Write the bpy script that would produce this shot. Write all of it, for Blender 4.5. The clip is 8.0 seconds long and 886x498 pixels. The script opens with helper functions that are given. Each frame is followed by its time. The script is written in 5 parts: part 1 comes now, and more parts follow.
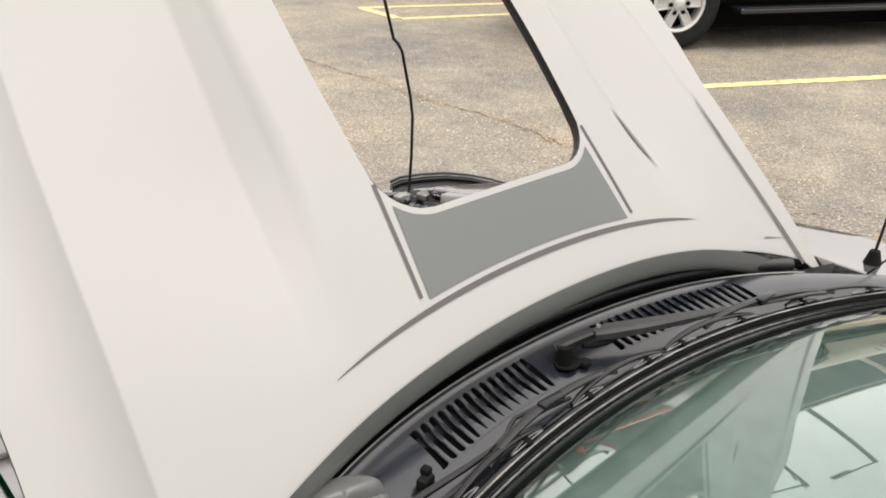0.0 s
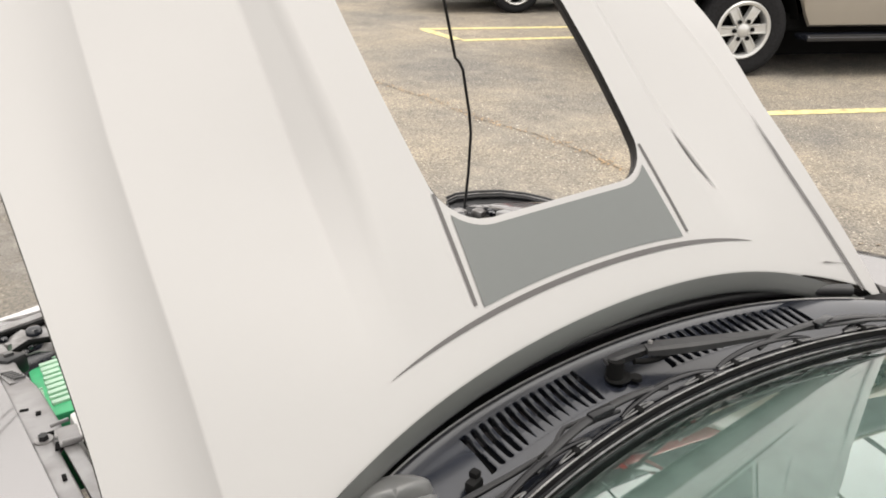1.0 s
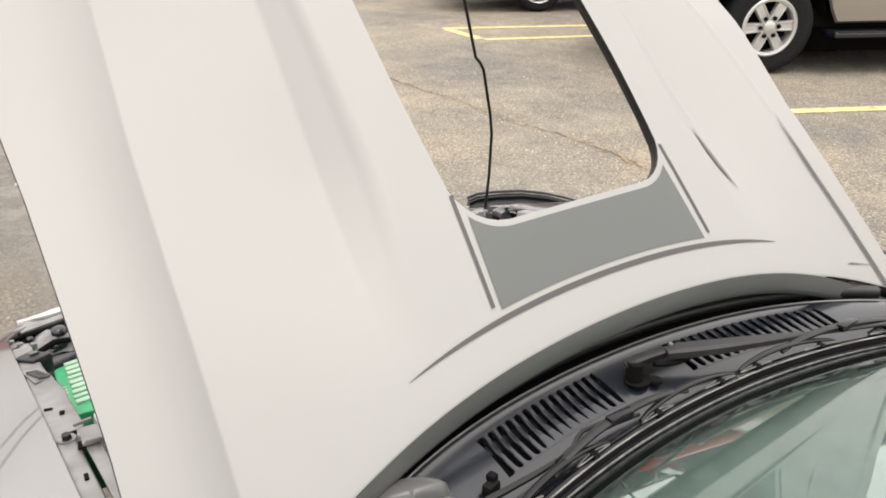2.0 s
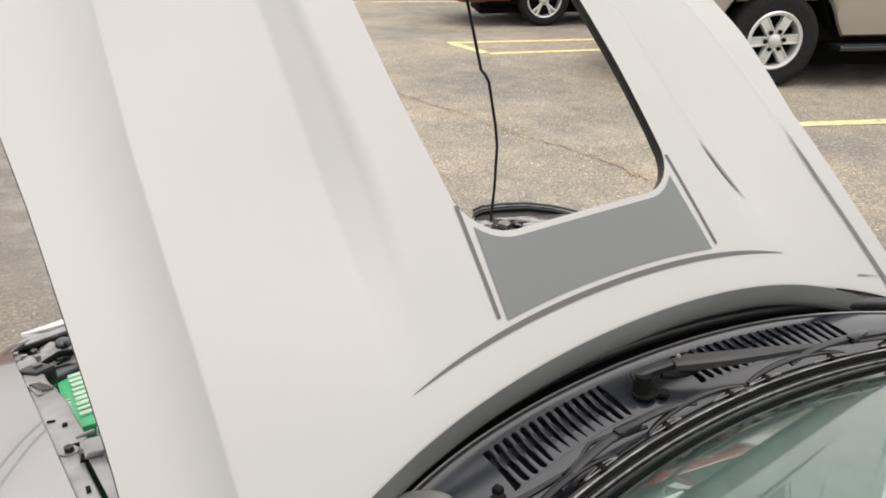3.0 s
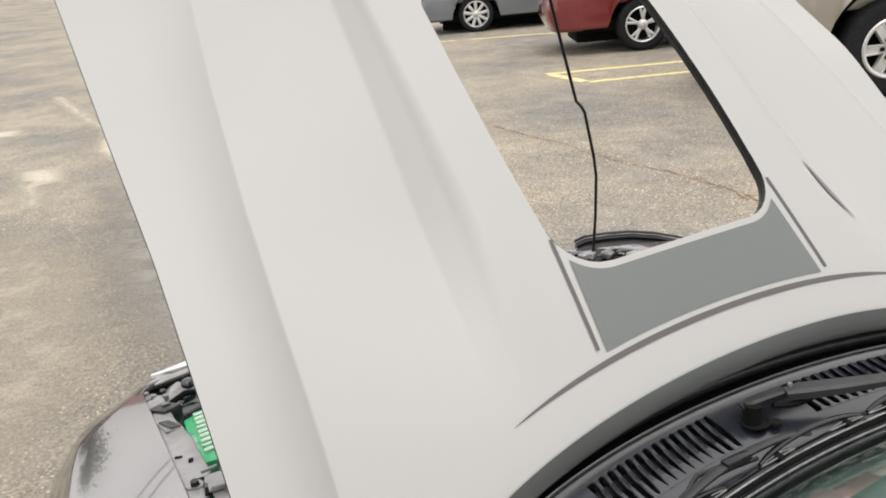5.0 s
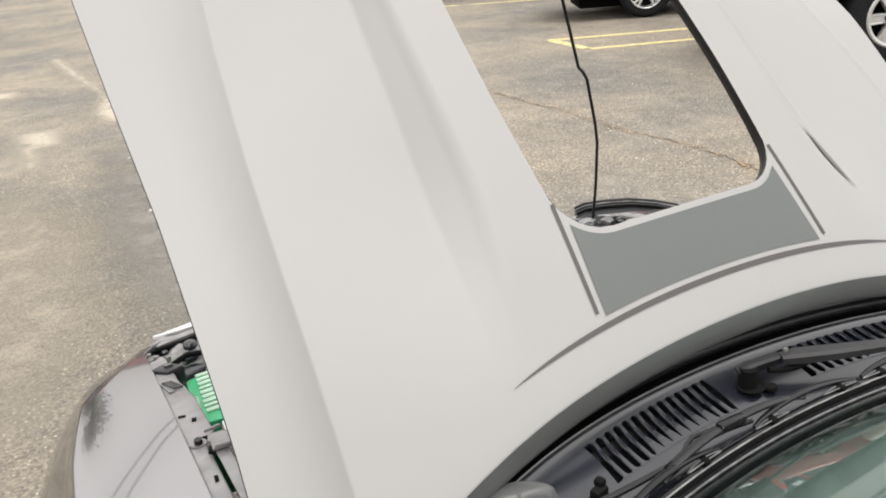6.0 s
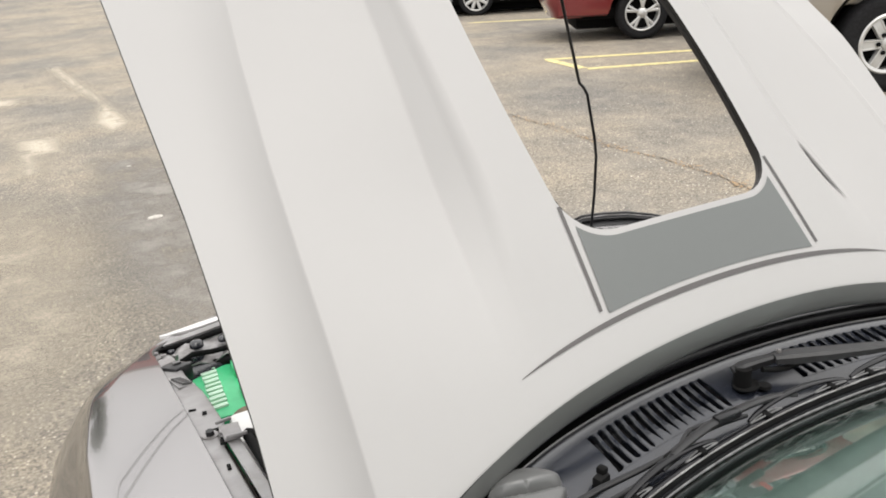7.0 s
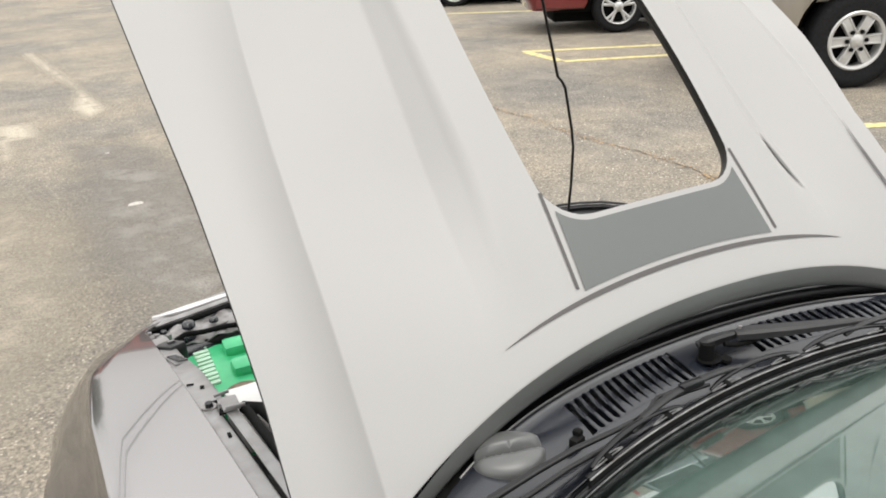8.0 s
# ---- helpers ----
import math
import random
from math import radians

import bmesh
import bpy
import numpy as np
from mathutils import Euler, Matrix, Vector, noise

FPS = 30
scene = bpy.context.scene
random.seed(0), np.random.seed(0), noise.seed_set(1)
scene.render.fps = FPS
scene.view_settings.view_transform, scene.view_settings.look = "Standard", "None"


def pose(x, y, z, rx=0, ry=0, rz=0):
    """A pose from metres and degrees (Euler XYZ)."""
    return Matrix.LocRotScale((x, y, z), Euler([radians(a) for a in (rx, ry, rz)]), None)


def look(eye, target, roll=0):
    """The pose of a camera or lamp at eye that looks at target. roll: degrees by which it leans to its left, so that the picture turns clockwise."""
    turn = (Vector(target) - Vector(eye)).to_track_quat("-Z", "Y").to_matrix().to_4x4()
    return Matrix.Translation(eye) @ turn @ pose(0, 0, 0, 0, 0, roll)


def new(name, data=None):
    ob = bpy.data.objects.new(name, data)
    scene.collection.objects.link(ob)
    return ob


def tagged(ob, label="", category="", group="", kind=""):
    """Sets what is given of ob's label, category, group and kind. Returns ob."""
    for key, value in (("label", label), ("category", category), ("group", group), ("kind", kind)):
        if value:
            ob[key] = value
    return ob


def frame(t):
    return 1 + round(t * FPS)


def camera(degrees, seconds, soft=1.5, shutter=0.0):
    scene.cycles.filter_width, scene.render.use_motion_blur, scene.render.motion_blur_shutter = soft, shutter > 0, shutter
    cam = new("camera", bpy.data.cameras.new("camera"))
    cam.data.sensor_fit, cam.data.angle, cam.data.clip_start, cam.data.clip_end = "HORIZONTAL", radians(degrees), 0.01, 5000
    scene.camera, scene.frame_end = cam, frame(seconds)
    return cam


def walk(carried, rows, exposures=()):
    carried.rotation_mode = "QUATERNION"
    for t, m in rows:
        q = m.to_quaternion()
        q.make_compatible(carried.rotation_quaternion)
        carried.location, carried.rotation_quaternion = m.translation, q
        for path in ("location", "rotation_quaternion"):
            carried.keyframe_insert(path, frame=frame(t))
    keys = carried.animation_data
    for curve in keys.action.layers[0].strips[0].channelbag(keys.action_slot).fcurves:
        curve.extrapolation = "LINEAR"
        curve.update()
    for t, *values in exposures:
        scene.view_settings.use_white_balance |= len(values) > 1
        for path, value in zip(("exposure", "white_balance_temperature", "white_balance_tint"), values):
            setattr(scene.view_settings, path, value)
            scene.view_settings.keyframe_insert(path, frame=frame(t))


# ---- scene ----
cam = camera(58.35, 8.0, 1.8)
# seconds, place in metres, turn in degrees
EXPOSURES = [(0.0, 1.30, 6950, 11), (1.0, 1.32, 6950, 11), (1.6, 1.31, 6950, 11), (3.0, 1.21, 6850, 11), (4.0, 1.14, 6800, 10), (4.5, 1.13, 6750, 10), (6.0, 1.13, 6700, 10), (6.5, 1.14, 6700, 10), (7.0, 1.21, 6700, 10), (8.0, 1.19, 6700, 9)]
PATH = [
    (0, -0.747, -0.407, 1.551, 64.47, -0.27, -40.85),
    (0.5, -0.762, -0.417, 1.549, 64.83, -0.14, -38.36),
    (1, -0.770, -0.427, 1.548, 65.95, -0.53, -36.59),
    (1.5, -0.772, -0.430, 1.549, 66.01, -0.61, -36.10),
    (1.7, -0.767, -0.429, 1.550, 65.85, -0.21, -35.59),
    (2.8, -0.759, -0.427, 1.546, 66.54, 0.48, -34.55),
    (3, -0.759, -0.424, 1.543, 66.89, 0.31, -34.71),
    (3.5, -0.761, -0.440, 1.552, 68.23, 1.70, -32.24),
    (4, -0.767, -0.453, 1.560, 70.96, 4.46, -27.88),
    (4.5, -0.752, -0.450, 1.558, 69.50, 5.85, -27.66),
    (4.7, -0.753, -0.450, 1.556, 69.56, 5.70, -27.98),
    (5.8, -0.771, -0.452, 1.555, 68.02, 4.42, -28.82),
    (6, -0.766, -0.456, 1.554, 67.21, 4.76, -28.27),
    (6.5, -0.775, -0.465, 1.557, 67.04, 4.59, -28.60),
    (7, -0.815, -0.492, 1.551, 68.43, 3.55, -28.38),
    (7.5, -0.837, -0.519, 1.559, 69.38, 2.78, -27.27),
    (8, -0.872, -0.557, 1.572, 67.68, 2.54, -29.87),
]
walk(cam, [(t, pose(x, y, z, a, b, c)) for t, x, y, z, a, b, c in PATH], EXPOSURES)

# ---- world and light ----
world = bpy.data.worlds.new("overcast_sky")
scene.world = world
world.use_nodes = True
wn = world.node_tree
sky = wn.nodes.new("ShaderNodeTexSky")
sky.sky_type = "NISHITA"
sky.sun_disc = False
sky.sun_elevation, sky.sun_rotation = radians(69), radians(137)
sky.air_density, sky.dust_density, sky.ozone_density = 1.0, 4.0, 1.0
pale = wn.nodes.new("ShaderNodeHueSaturation")
pale.inputs["Saturation"].default_value = 0.12
wn.links.new(sky.outputs[0], pale.inputs["Color"])
back = wn.nodes["Background"]
# an even layer of cloud over the sky
cloud = wn.nodes.new("ShaderNodeMixRGB")
cloud.inputs["Fac"].default_value = 0.55
cloud.inputs["Color2"].default_value = (6.6, 6.6, 6.65, 1)
wn.links.new(pale.outputs[0], cloud.inputs["Color1"])
wn.links.new(cloud.outputs[0], back.inputs["Color"])
back.inputs["Strength"].default_value = 0.15
sun = new("sun", bpy.data.lights.new("sun", "SUN"))
sun.data.energy, sun.data.angle, sun.data.color = 0.62, radians(30), (1.0, 0.965, 0.925)
sun.matrix_world = look((0, 0, 30), (Vector((0, 0, 30)) - Vector((-0.10, -0.28, 0.95))))


# ---- materials ----
def mat(name, colour, rough=0.5, metal=0.0, coat=0.0, coat_rough=0.03, vary=0.0, scale=40.0, bump=0.0, bump_scale=200.0,
        second=None, second_scale=6.0, rough_vary=0.0, spec=0.5):
    """A surface with grain at one scale, stains at another and a fine relief."""
    m = bpy.data.materials.new(name)
    m.use_nodes = True
    n, l = m.node_tree.nodes, m.node_tree.links
    b = n["Principled BSDF"]
    b.inputs["Base Color"].default_value = (*colour, 1)
    b.inputs["Roughness"].default_value = rough
    b.inputs["Metallic"].default_value = metal
    b.inputs["Specular IOR Level"].default_value = spec
    b.inputs["Coat Weight"].default_value = coat
    b.inputs["Coat Roughness"].default_value = coat_rough
    if vary or second or bump or rough_vary:
        co = n.new("ShaderNodeTexCoord")
    if vary:
        nz = n.new("ShaderNodeTexNoise")
        nz.inputs["Scale"].default_value, nz.inputs["Detail"].default_value = scale, 5
        l.new(co.outputs["Object"], nz.inputs["Vector"])
        rp = n.new("ShaderNodeValToRGB")
        rp.color_ramp.elements[0].position, rp.color_ramp.elements[1].position = 0.3, 0.7
        rp.color_ramp.elements[0].color = (*[c * (1 - vary) for c in colour], 1)
        rp.color_ramp.elements[1].color = (*[min(1, c * (1 + vary)) for c in colour], 1)
        l.new(nz.outputs["Fac"], rp.inputs["Fac"])
        out = rp.outputs["Color"]
        if second:
            n2 = n.new("ShaderNodeTexNoise")
            n2.inputs["Scale"].default_value, n2.inputs["Detail"].default_value = second_scale, 6
            l.new(co.outputs["Object"], n2.inputs["Vector"])
            r2 = n.new("ShaderNodeValToRGB")
            r2.color_ramp.elements[0].position, r2.color_ramp.elements[1].position = 0.45, 0.68
            mx = n.new("ShaderNodeMixRGB")
            l.new(n2.outputs["Fac"], r2.inputs["Fac"])
            l.new(r2.outputs["Color"], mx.inputs["Fac"])
            l.new(out, mx.inputs["Color1"])
            mx.inputs["Color2"].default_value = (*second, 1)
            out = mx.outputs["Color"]
        l.new(out, b.inputs["Base Color"])
    if rough_vary:
        n3 = n.new("ShaderNodeTexNoise")
        n3.inputs["Scale"].default_value, n3.inputs["Detail"].default_value = second_scale, 4
        l.new(co.outputs["Object"], n3.inputs["Vector"])
        mr = n.new("ShaderNodeMapRange")
        mr.inputs["To Min"].default_value, mr.inputs["To Max"].default_value = max(0.02, rough - rough_vary), rough + rough_vary
        l.new(n3.outputs["Fac"], mr.inputs["Value"])
        l.new(mr.outputs["Result"], b.inputs["Roughness"])
    if bump:
        nb = n.new("ShaderNodeTexNoise")
        nb.inputs["Scale"].default_value, nb.inputs["Detail"].default_value = bump_scale, 4
        l.new(co.outputs["Object"], nb.inputs["Vector"])
        bp = n.new("ShaderNodeBump")
        bp.inputs["Strength"].default_value, bp.inputs["Distance"].default_value = bump, 0.002
        l.new(nb.outputs["Fac"], bp.inputs["Height"])
        l.new(bp.outputs["Normal"], b.inputs["Normal"])
    return m


def glass_mat(name, tint, rough=0.0):
    m = bpy.data.materials.new(name)
    m.use_nodes = True
    n, l = m.node_tree.nodes, m.node_tree.links
    b = n["Principled BSDF"]
    b.inputs["Base Color"].default_value = (*tint, 1)
    b.inputs["Roughness"].default_value = rough
    b.inputs["IOR"].default_value = 1.5
    b.inputs["Transmission Weight"].default_value = 1.0
    b.inputs["Coat Weight"].default_value, b.inputs["Coat Roughness"].default_value = 0.5, 0.0
    return m


def asphalt_mat():
    m = bpy.data.materials.new("worn_asphalt")
    m.use_nodes = True
    n, l = m.node_tree.nodes, m.node_tree.links
    b = n["Principled BSDF"]
    b.inputs["Roughness"].default_value = 0.85
    co = n.new("ShaderNodeTexCoord")

    def tex(kind, scale, detail=4.0, rough=0.55, stretch=None):
        t = n.new(kind)
        t.inputs["Scale"].default_value = scale
        if kind == "ShaderNodeTexNoise":
            t.inputs["Detail"].default_value, t.inputs["Roughness"].default_value = detail, rough
        v = co.outputs["Object"]
        if stretch:
            mp = n.new("ShaderNodeMapping")
            mp.inputs["Scale"].default_value = stretch
            l.new(v, mp.inputs["Vector"])
            v = mp.outputs["Vector"]
        l.new(v, t.inputs["Vector"])
        return t

    def ramp(src, p0, p1, c0, c1):
        r = n.new("ShaderNodeValToRGB")
        r.color_ramp.elements[0].position, r.color_ramp.elements[1].position = p0, p1
        r.color_ramp.elements[0].color, r.color_ramp.elements[1].color = (*c0, 1), (*c1, 1)
        l.new(src, r.inputs["Fac"])
        return r.outputs["Color"]

    def mix(kind, fac, a, c):
        x = n.new("ShaderNodeMixRGB")
        x.blend_type = kind
        if isinstance(fac, float):
            x.inputs["Fac"].default_value = fac
        else:
            l.new(fac, x.inputs["Fac"])
        l.new(a, x.inputs["Color1"])
        if isinstance(c, tuple):
            x.inputs["Color2"].default_value = (*c, 1)
        else:
            l.new(c, x.inputs["Color2"])
        return x.outputs["Color"]

    base = ramp(tex("ShaderNodeTexNoise", 0.6, 6, 0.55).outputs["Fac"], 0.34, 0.66, GREY_TAR, TAN_TAR)
    fine = ramp(tex("ShaderNodeTexNoise", 62.0, 5, 0.75).outputs["Fac"], 0.3, 0.72, (0.40, 0.40, 0.41), (1.72, 1.69, 1.63))
    out = mix("MULTIPLY", 1.0, base, fine)
    pebble = tex("ShaderNodeTexVoronoi", 95.0)
    grain = ramp(pebble.outputs["Color"], 0.15, 0.85, (0.55, 0.55, 0.57), (1.52, 1.50, 1.44))
    out = mix("MULTIPLY", 0.85, out, grain)
    stone = tex("ShaderNodeTexVoronoi", 55.0)
    pick = ramp(stone.outputs["Color"], 0.66, 0.8, (0, 0, 0), (1, 1, 1))
    near = ramp(stone.outputs["Distance"], 0.22, 0.34, (1, 1, 1), (0, 0, 0))
    both = mix("MULTIPLY", 1.0, pick, near)
    out = mix("MIX", both, out, (0.46, 0.42, 0.355))
    worn = ramp(tex("ShaderNodeTexNoise", 1.5, 8, 0.65).outputs["Fac"], 0.50, 0.72, (0, 0, 0), (0.40, 0.40, 0.40))
    out = mix("MIX", worn, out, (0.30, 0.27, 0.22))
    blotch = ramp(tex("ShaderNodeTexNoise", 4.5, 9, 0.72).outputs["Fac"], 0.34, 0.66, (0.83, 0.83, 0.84), (1.17, 1.16, 1.12))
    out = mix("MULTIPLY", 1.0, out, blotch)
    oil = ramp(tex("ShaderNodeTexNoise", 0.8, 3, 0.5, (1.0, 0.5, 1.0)).outputs["Fac"], 0.56, 0.78, (0, 0, 0), (0.4, 0.4, 0.4))
    out = mix("MIX", oil, out, (0.11, 0.105, 0.1))
    l.new(out, b.inputs["Base Color"])
    bp = n.new("ShaderNodeBump")
    bp.inputs["Strength"].default_value, bp.inputs["Distance"].default_value = 0.7, 0.004
    l.new(tex("ShaderNodeTexNoise", 160.0, 3).outputs["Fac"], bp.inputs["Height"])
    l.new(bp.outputs["Normal"], b.inputs["Normal"])
    return m


GREY_TAR, TAN_TAR = (0.120, 0.114, 0.106), (0.218, 0.191, 0.152)
ASPHALT = asphalt_mat()
SILVER = mat("silver_metallic_paint", (0.345, 0.335, 0.335), 0.13, 0.85, 0.6, 0.012, vary=0.015, scale=3.0)
SILVER.node_tree.nodes["Principled BSDF"].inputs["Specular Tint"].default_value = (0.35, 0.34, 0.34, 1)
DUSTY = mat("dusty_silver_metallic_paint", (0.278, 0.2745, 0.270), 0.65, 0.08, 0.1, 0.4, spec=0.3, vary=0.02, scale=3.0, rough_vary=0.03, second_scale=2.0)
PRIMER = mat("flat_silver_paint", (0.30, 0.295, 0.296), 0.42, 0.35, vary=0.10, scale=14, second=(0.22, 0.212, 0.21), second_scale=16)
DECAL = mat("grey_vinyl", (0.077, 0.083, 0.081), 0.5, vary=0.01, scale=60)
STRIPE = mat("dark_grey_vinyl", (0.045, 0.041, 0.040), 0.5, vary=0.06, scale=80)
BLACKP = mat("black_grained_plastic", (0.010, 0.0115, 0.016), 0.17, vary=0.25, scale=15, bump=0.12, bump_scale=900, rough_vary=0.05, spec=0.85)
COWL = mat("weathered_black_plastic", (0.009, 0.0108, 0.0160), 0.24, 0.0, 0.38, 0.13, vary=0.25, scale=15, bump=0.03, bump_scale=900, rough_vary=0.03, spec=0.5)
GLOSSB = mat("glossy_black_plastic", (0.004, 0.004, 0.005), 0.16, spec=0.35, vary=0.2, scale=30, bump=0.06, bump_scale=300)
BLACKM = mat("black_satin_metal", (0.012, 0.012, 0.013), 0.36, spec=0.35, vary=0.2, scale=50)
RUBBER = mat("black_rubber", (0.007, 0.007, 0.007), 0.75, spec=0.10, vary=0.25, scale=70, bump=0.2, bump_scale=300)
# near-black for black parts, and as painted shade in holes and gaps
VOID = mat("black_plastic_and_shade", (0.005, 0.005, 0.005), 0.8, spec=0.1, vary=0.2, scale=30)
BAY = mat("dirty_engine_bay_metal", (0.10, 0.10, 0.105), 0.5, 0.3, vary=0.5, scale=25, second=(0.04, 0.035, 0.03), second_scale=9)
GREEN = mat("green_battery_plastic", (0.055, 0.50, 0.215), 0.35, vary=0.1, scale=30)
PALEINK = mat("pale_green_print", (0.50, 0.70, 0.55), 0.5)
WHITE = mat("white_plastic", (0.8, 0.8, 0.78), 0.4, vary=0.05, scale=30)
BRASS = mat("corroded_brown_metal", (0.16, 0.12, 0.08), 0.6, 0.3, vary=0.4, scale=60)
YELLOW = mat("worn_yellow_road_paint", (0.56, 0.49, 0.23), 0.8, vary=0.12, scale=18, second=(0.32, 0.27, 0.14), second_scale=14, bump=0.5, bump_scale=160)
CHROME = mat("bright_aluminium", (0.50, 0.50, 0.49), 0.35, 0.45, vary=0.06, scale=20)
ARM = mat("dark_grey_coated_steel", (0.026, 0.026, 0.027), 0.55, spec=0.3, vary=0.15, scale=60)
BRACKET = mat("grey_stamped_steel", (0.30, 0.293, 0.29), 0.36, 0.4, vary=0.25, scale=30, second=(0.12, 0.11, 0.105), second_scale=22)
EDGE = mat("dull_grey_steel", (0.11, 0.11, 0.11), 0.3, 0.5, vary=0.5, scale=60)
BRIGHT = mat("bright_silver_highlight", (0.62, 0.61, 0.60), 0.22, 0.6, 0.4, vary=0.05, scale=12)
LIP = mat("grey_for_shaded_lip", (0.085, 0.088, 0.085), 0.35, coat=0.3, vary=0.05, scale=5)
DASH = mat("teal_grey_dashboard", (0.155, 0.163, 0.161), 0.6, vary=0.15, scale=30, bump=0.2, bump_scale=600)
GLASS = glass_mat("green_tinted_glass", (0.60, 0.775, 0.725))
DARKGLASS = mat("dark_car_glass", (0.012, 0.014, 0.015), 0.04, spec=0.6)
TYRE = mat("worn_tyre_rubber", (0.012, 0.012, 0.013), 0.8, spec=0.15, vary=0.3, scale=40, bump=0.3, bump_scale=200)
LEAF = mat("dry_tan_leaf_litter", (0.30, 0.205, 0.115), 0.9, vary=0.4, scale=90)


# ---- mesh helpers ----
def part(name, bm, material, parent=None, label="", smooth=True):
    """One bmesh as one mesh object, under its thing or part."""
    bmesh.ops.recalc_face_normals(bm, faces=bm.faces)
    me = bpy.data.meshes.new(name)
    bm.to_mesh(me)
    bm.free()
    me.materials.append(material)
    if smooth:
        me.shade_smooth()
        me.set_sharp_from_angle(angle=radians(50))
    ob = new(name, me)
    if parent:
        ob.parent = parent
    if label:
        ob["label"] = label
    return ob


def sheet(rows, closed=False):
    """A bmesh skin through rows of points."""
    bm = bmesh.new()
    vs = [[bm.verts.new(p) for p in r] for r in rows]
    m = len(rows[0])
    for a, b in zip(vs, vs[1:]):
        for j in range(m if closed else m - 1):
            k = (j + 1) % m
            try:
                bm.faces.new((a[j], a[k], b[k], b[j]))
            except ValueError:
                pass
    return bm


def thick(bm, t):
    """Give a skin a thickness t against its normals."""
    bmesh.ops.recalc_face_normals(bm, faces=bm.faces)
    bmesh.ops.solidify(bm, geom=bm.faces[:], thickness=t)
    return bm


def box(bm, c, s, bevel=0.0, m=None):
    """A box of centre c and size s, with bevelled edges."""
    r = bmesh.ops.create_cube(bm, size=1.0)
    vs = r["verts"]
    bmesh.ops.scale(bm, vec=s, verts=vs)
    if bevel:
        es = list({e for v in vs for e in v.link_edges})
        r = bmesh.ops.bevel(bm, geom=es, offset=bevel, segments=2, affect="EDGES", profile=0.6)
        vs = list({v for f in r["faces"] for v in f.verts} | {v for v in vs if v.is_valid})
    if m:
        bmesh.ops.transform(bm, matrix=m, verts=vs)
    bmesh.ops.translate(bm, vec=c, verts=vs)
    return vs


def tube(bm, pts, r, n=8, r_end=None):
    """A round rod along points, tapering from r to r_end."""
    pts = [Vector(p) for p in pts]
    rings = []
    r_end = r if r_end is None else r_end
    for i, p in enumerate(pts):
        d = (pts[min(i + 1, len(pts) - 1)] - pts[max(i - 1, 0)]).normalized()
        a = d.orthogonal().normalized() if not rings else (prev - d * prev.dot(d)).normalized()
        prev = a
        b = d.cross(a)
        rr = r + (r_end - r) * i / max(1, len(pts) - 1)
        rings.append([bm.verts.new(p + rr * (math.cos(t) * a + math.sin(t) * b)) for t in [2 * math.pi * k / n for k in range(n)]])
    for x, y in zip(rings, rings[1:]):
        for k in range(n):
            bm.faces.new((x[k], x[(k + 1) % n], y[(k + 1) % n], y[k]))
    bm.faces.new(rings[0][::-1])
    bm.faces.new(rings[-1])
    return bm


def bar(bm, pts, widths, heights, up=Vector((0, 0, 1))):
    """A flat bar along points, with a width and a height at each."""
    pts = [Vector(p) for p in pts]
    rings = []
    for i, p in enumerate(pts):
        d = (pts[min(i + 1, len(pts) - 1)] - pts[max(i - 1, 0)]).normalized()
        s = d.cross(up).normalized()
        u = s.cross(d)
        w, h = widths[i] / 2, heights[i] / 2
        c = [(-w, -h), (w, -h), (w, h * 0.5), (w * 0.6, h), (-w * 0.6, h), (-w, h * 0.5)]
        rings.append([bm.verts.new(p + a * s + b * u) for a, b in c])
    for x, y in zip(rings, rings[1:]):
        for k in range(6):
            bm.faces.new((x[k], x[(k + 1) % 6], y[(k + 1) % 6], y[k]))
    bm.faces.new(rings[0][::-1])
    bm.faces.new(rings[-1])
    return bm


def smooth(a, b, x):
    x = min(1.0, max(0.0, (x - a) / (b - a)))
    return x * x * (3 - 2 * x)


def interp(x, xs, ys):
    return float(np.interp(x, xs, ys))


def disc_ring(bm, rings, n=32):
    """A turned shape round the x axis from (x, radius) pairs."""
    vs = []
    for x, r in rings:
        vs.append([bm.verts.new((x, r * math.cos(2 * math.pi * k / n), r * math.sin(2 * math.pi * k / n))) for k in range(n)])
    for a, b in zip(vs, vs[1:]):
        for k in range(n):
            bm.faces.new((a[k], a[(k + 1) % n], b[(k + 1) % n], b[k]))
    return vs


def placed(bm, m):
    bmesh.ops.transform(bm, matrix=m, verts=bm.verts)
    return bm


# ---- ground ----
def ground():
    bm = bmesh.new()
    xs = [-3000, -900, -300, -140, -70, -45, -30, -20, -12, -6, 0, 6, 12, 20, 30, 45, 70, 140, 300, 900, 3000]
    # the far ground rises gently, to fit the horizon to the camera's view
    vs = [[bm.verts.new((x, y, 0.03 * max(0, min(math.hypot(x, y), 200) - 22))) for x in xs] for y in xs]
    for a, b in zip(vs, vs[1:]):
        for j in range(len(xs) - 1):
            bm.faces.new((a[j], a[j + 1], b[j + 1], b[j]))
    g = part("ground", bm, ASPHALT)
    return tagged(g, "worn tan and grey asphalt of a parking lot", "ground", kind="structure")


ground()


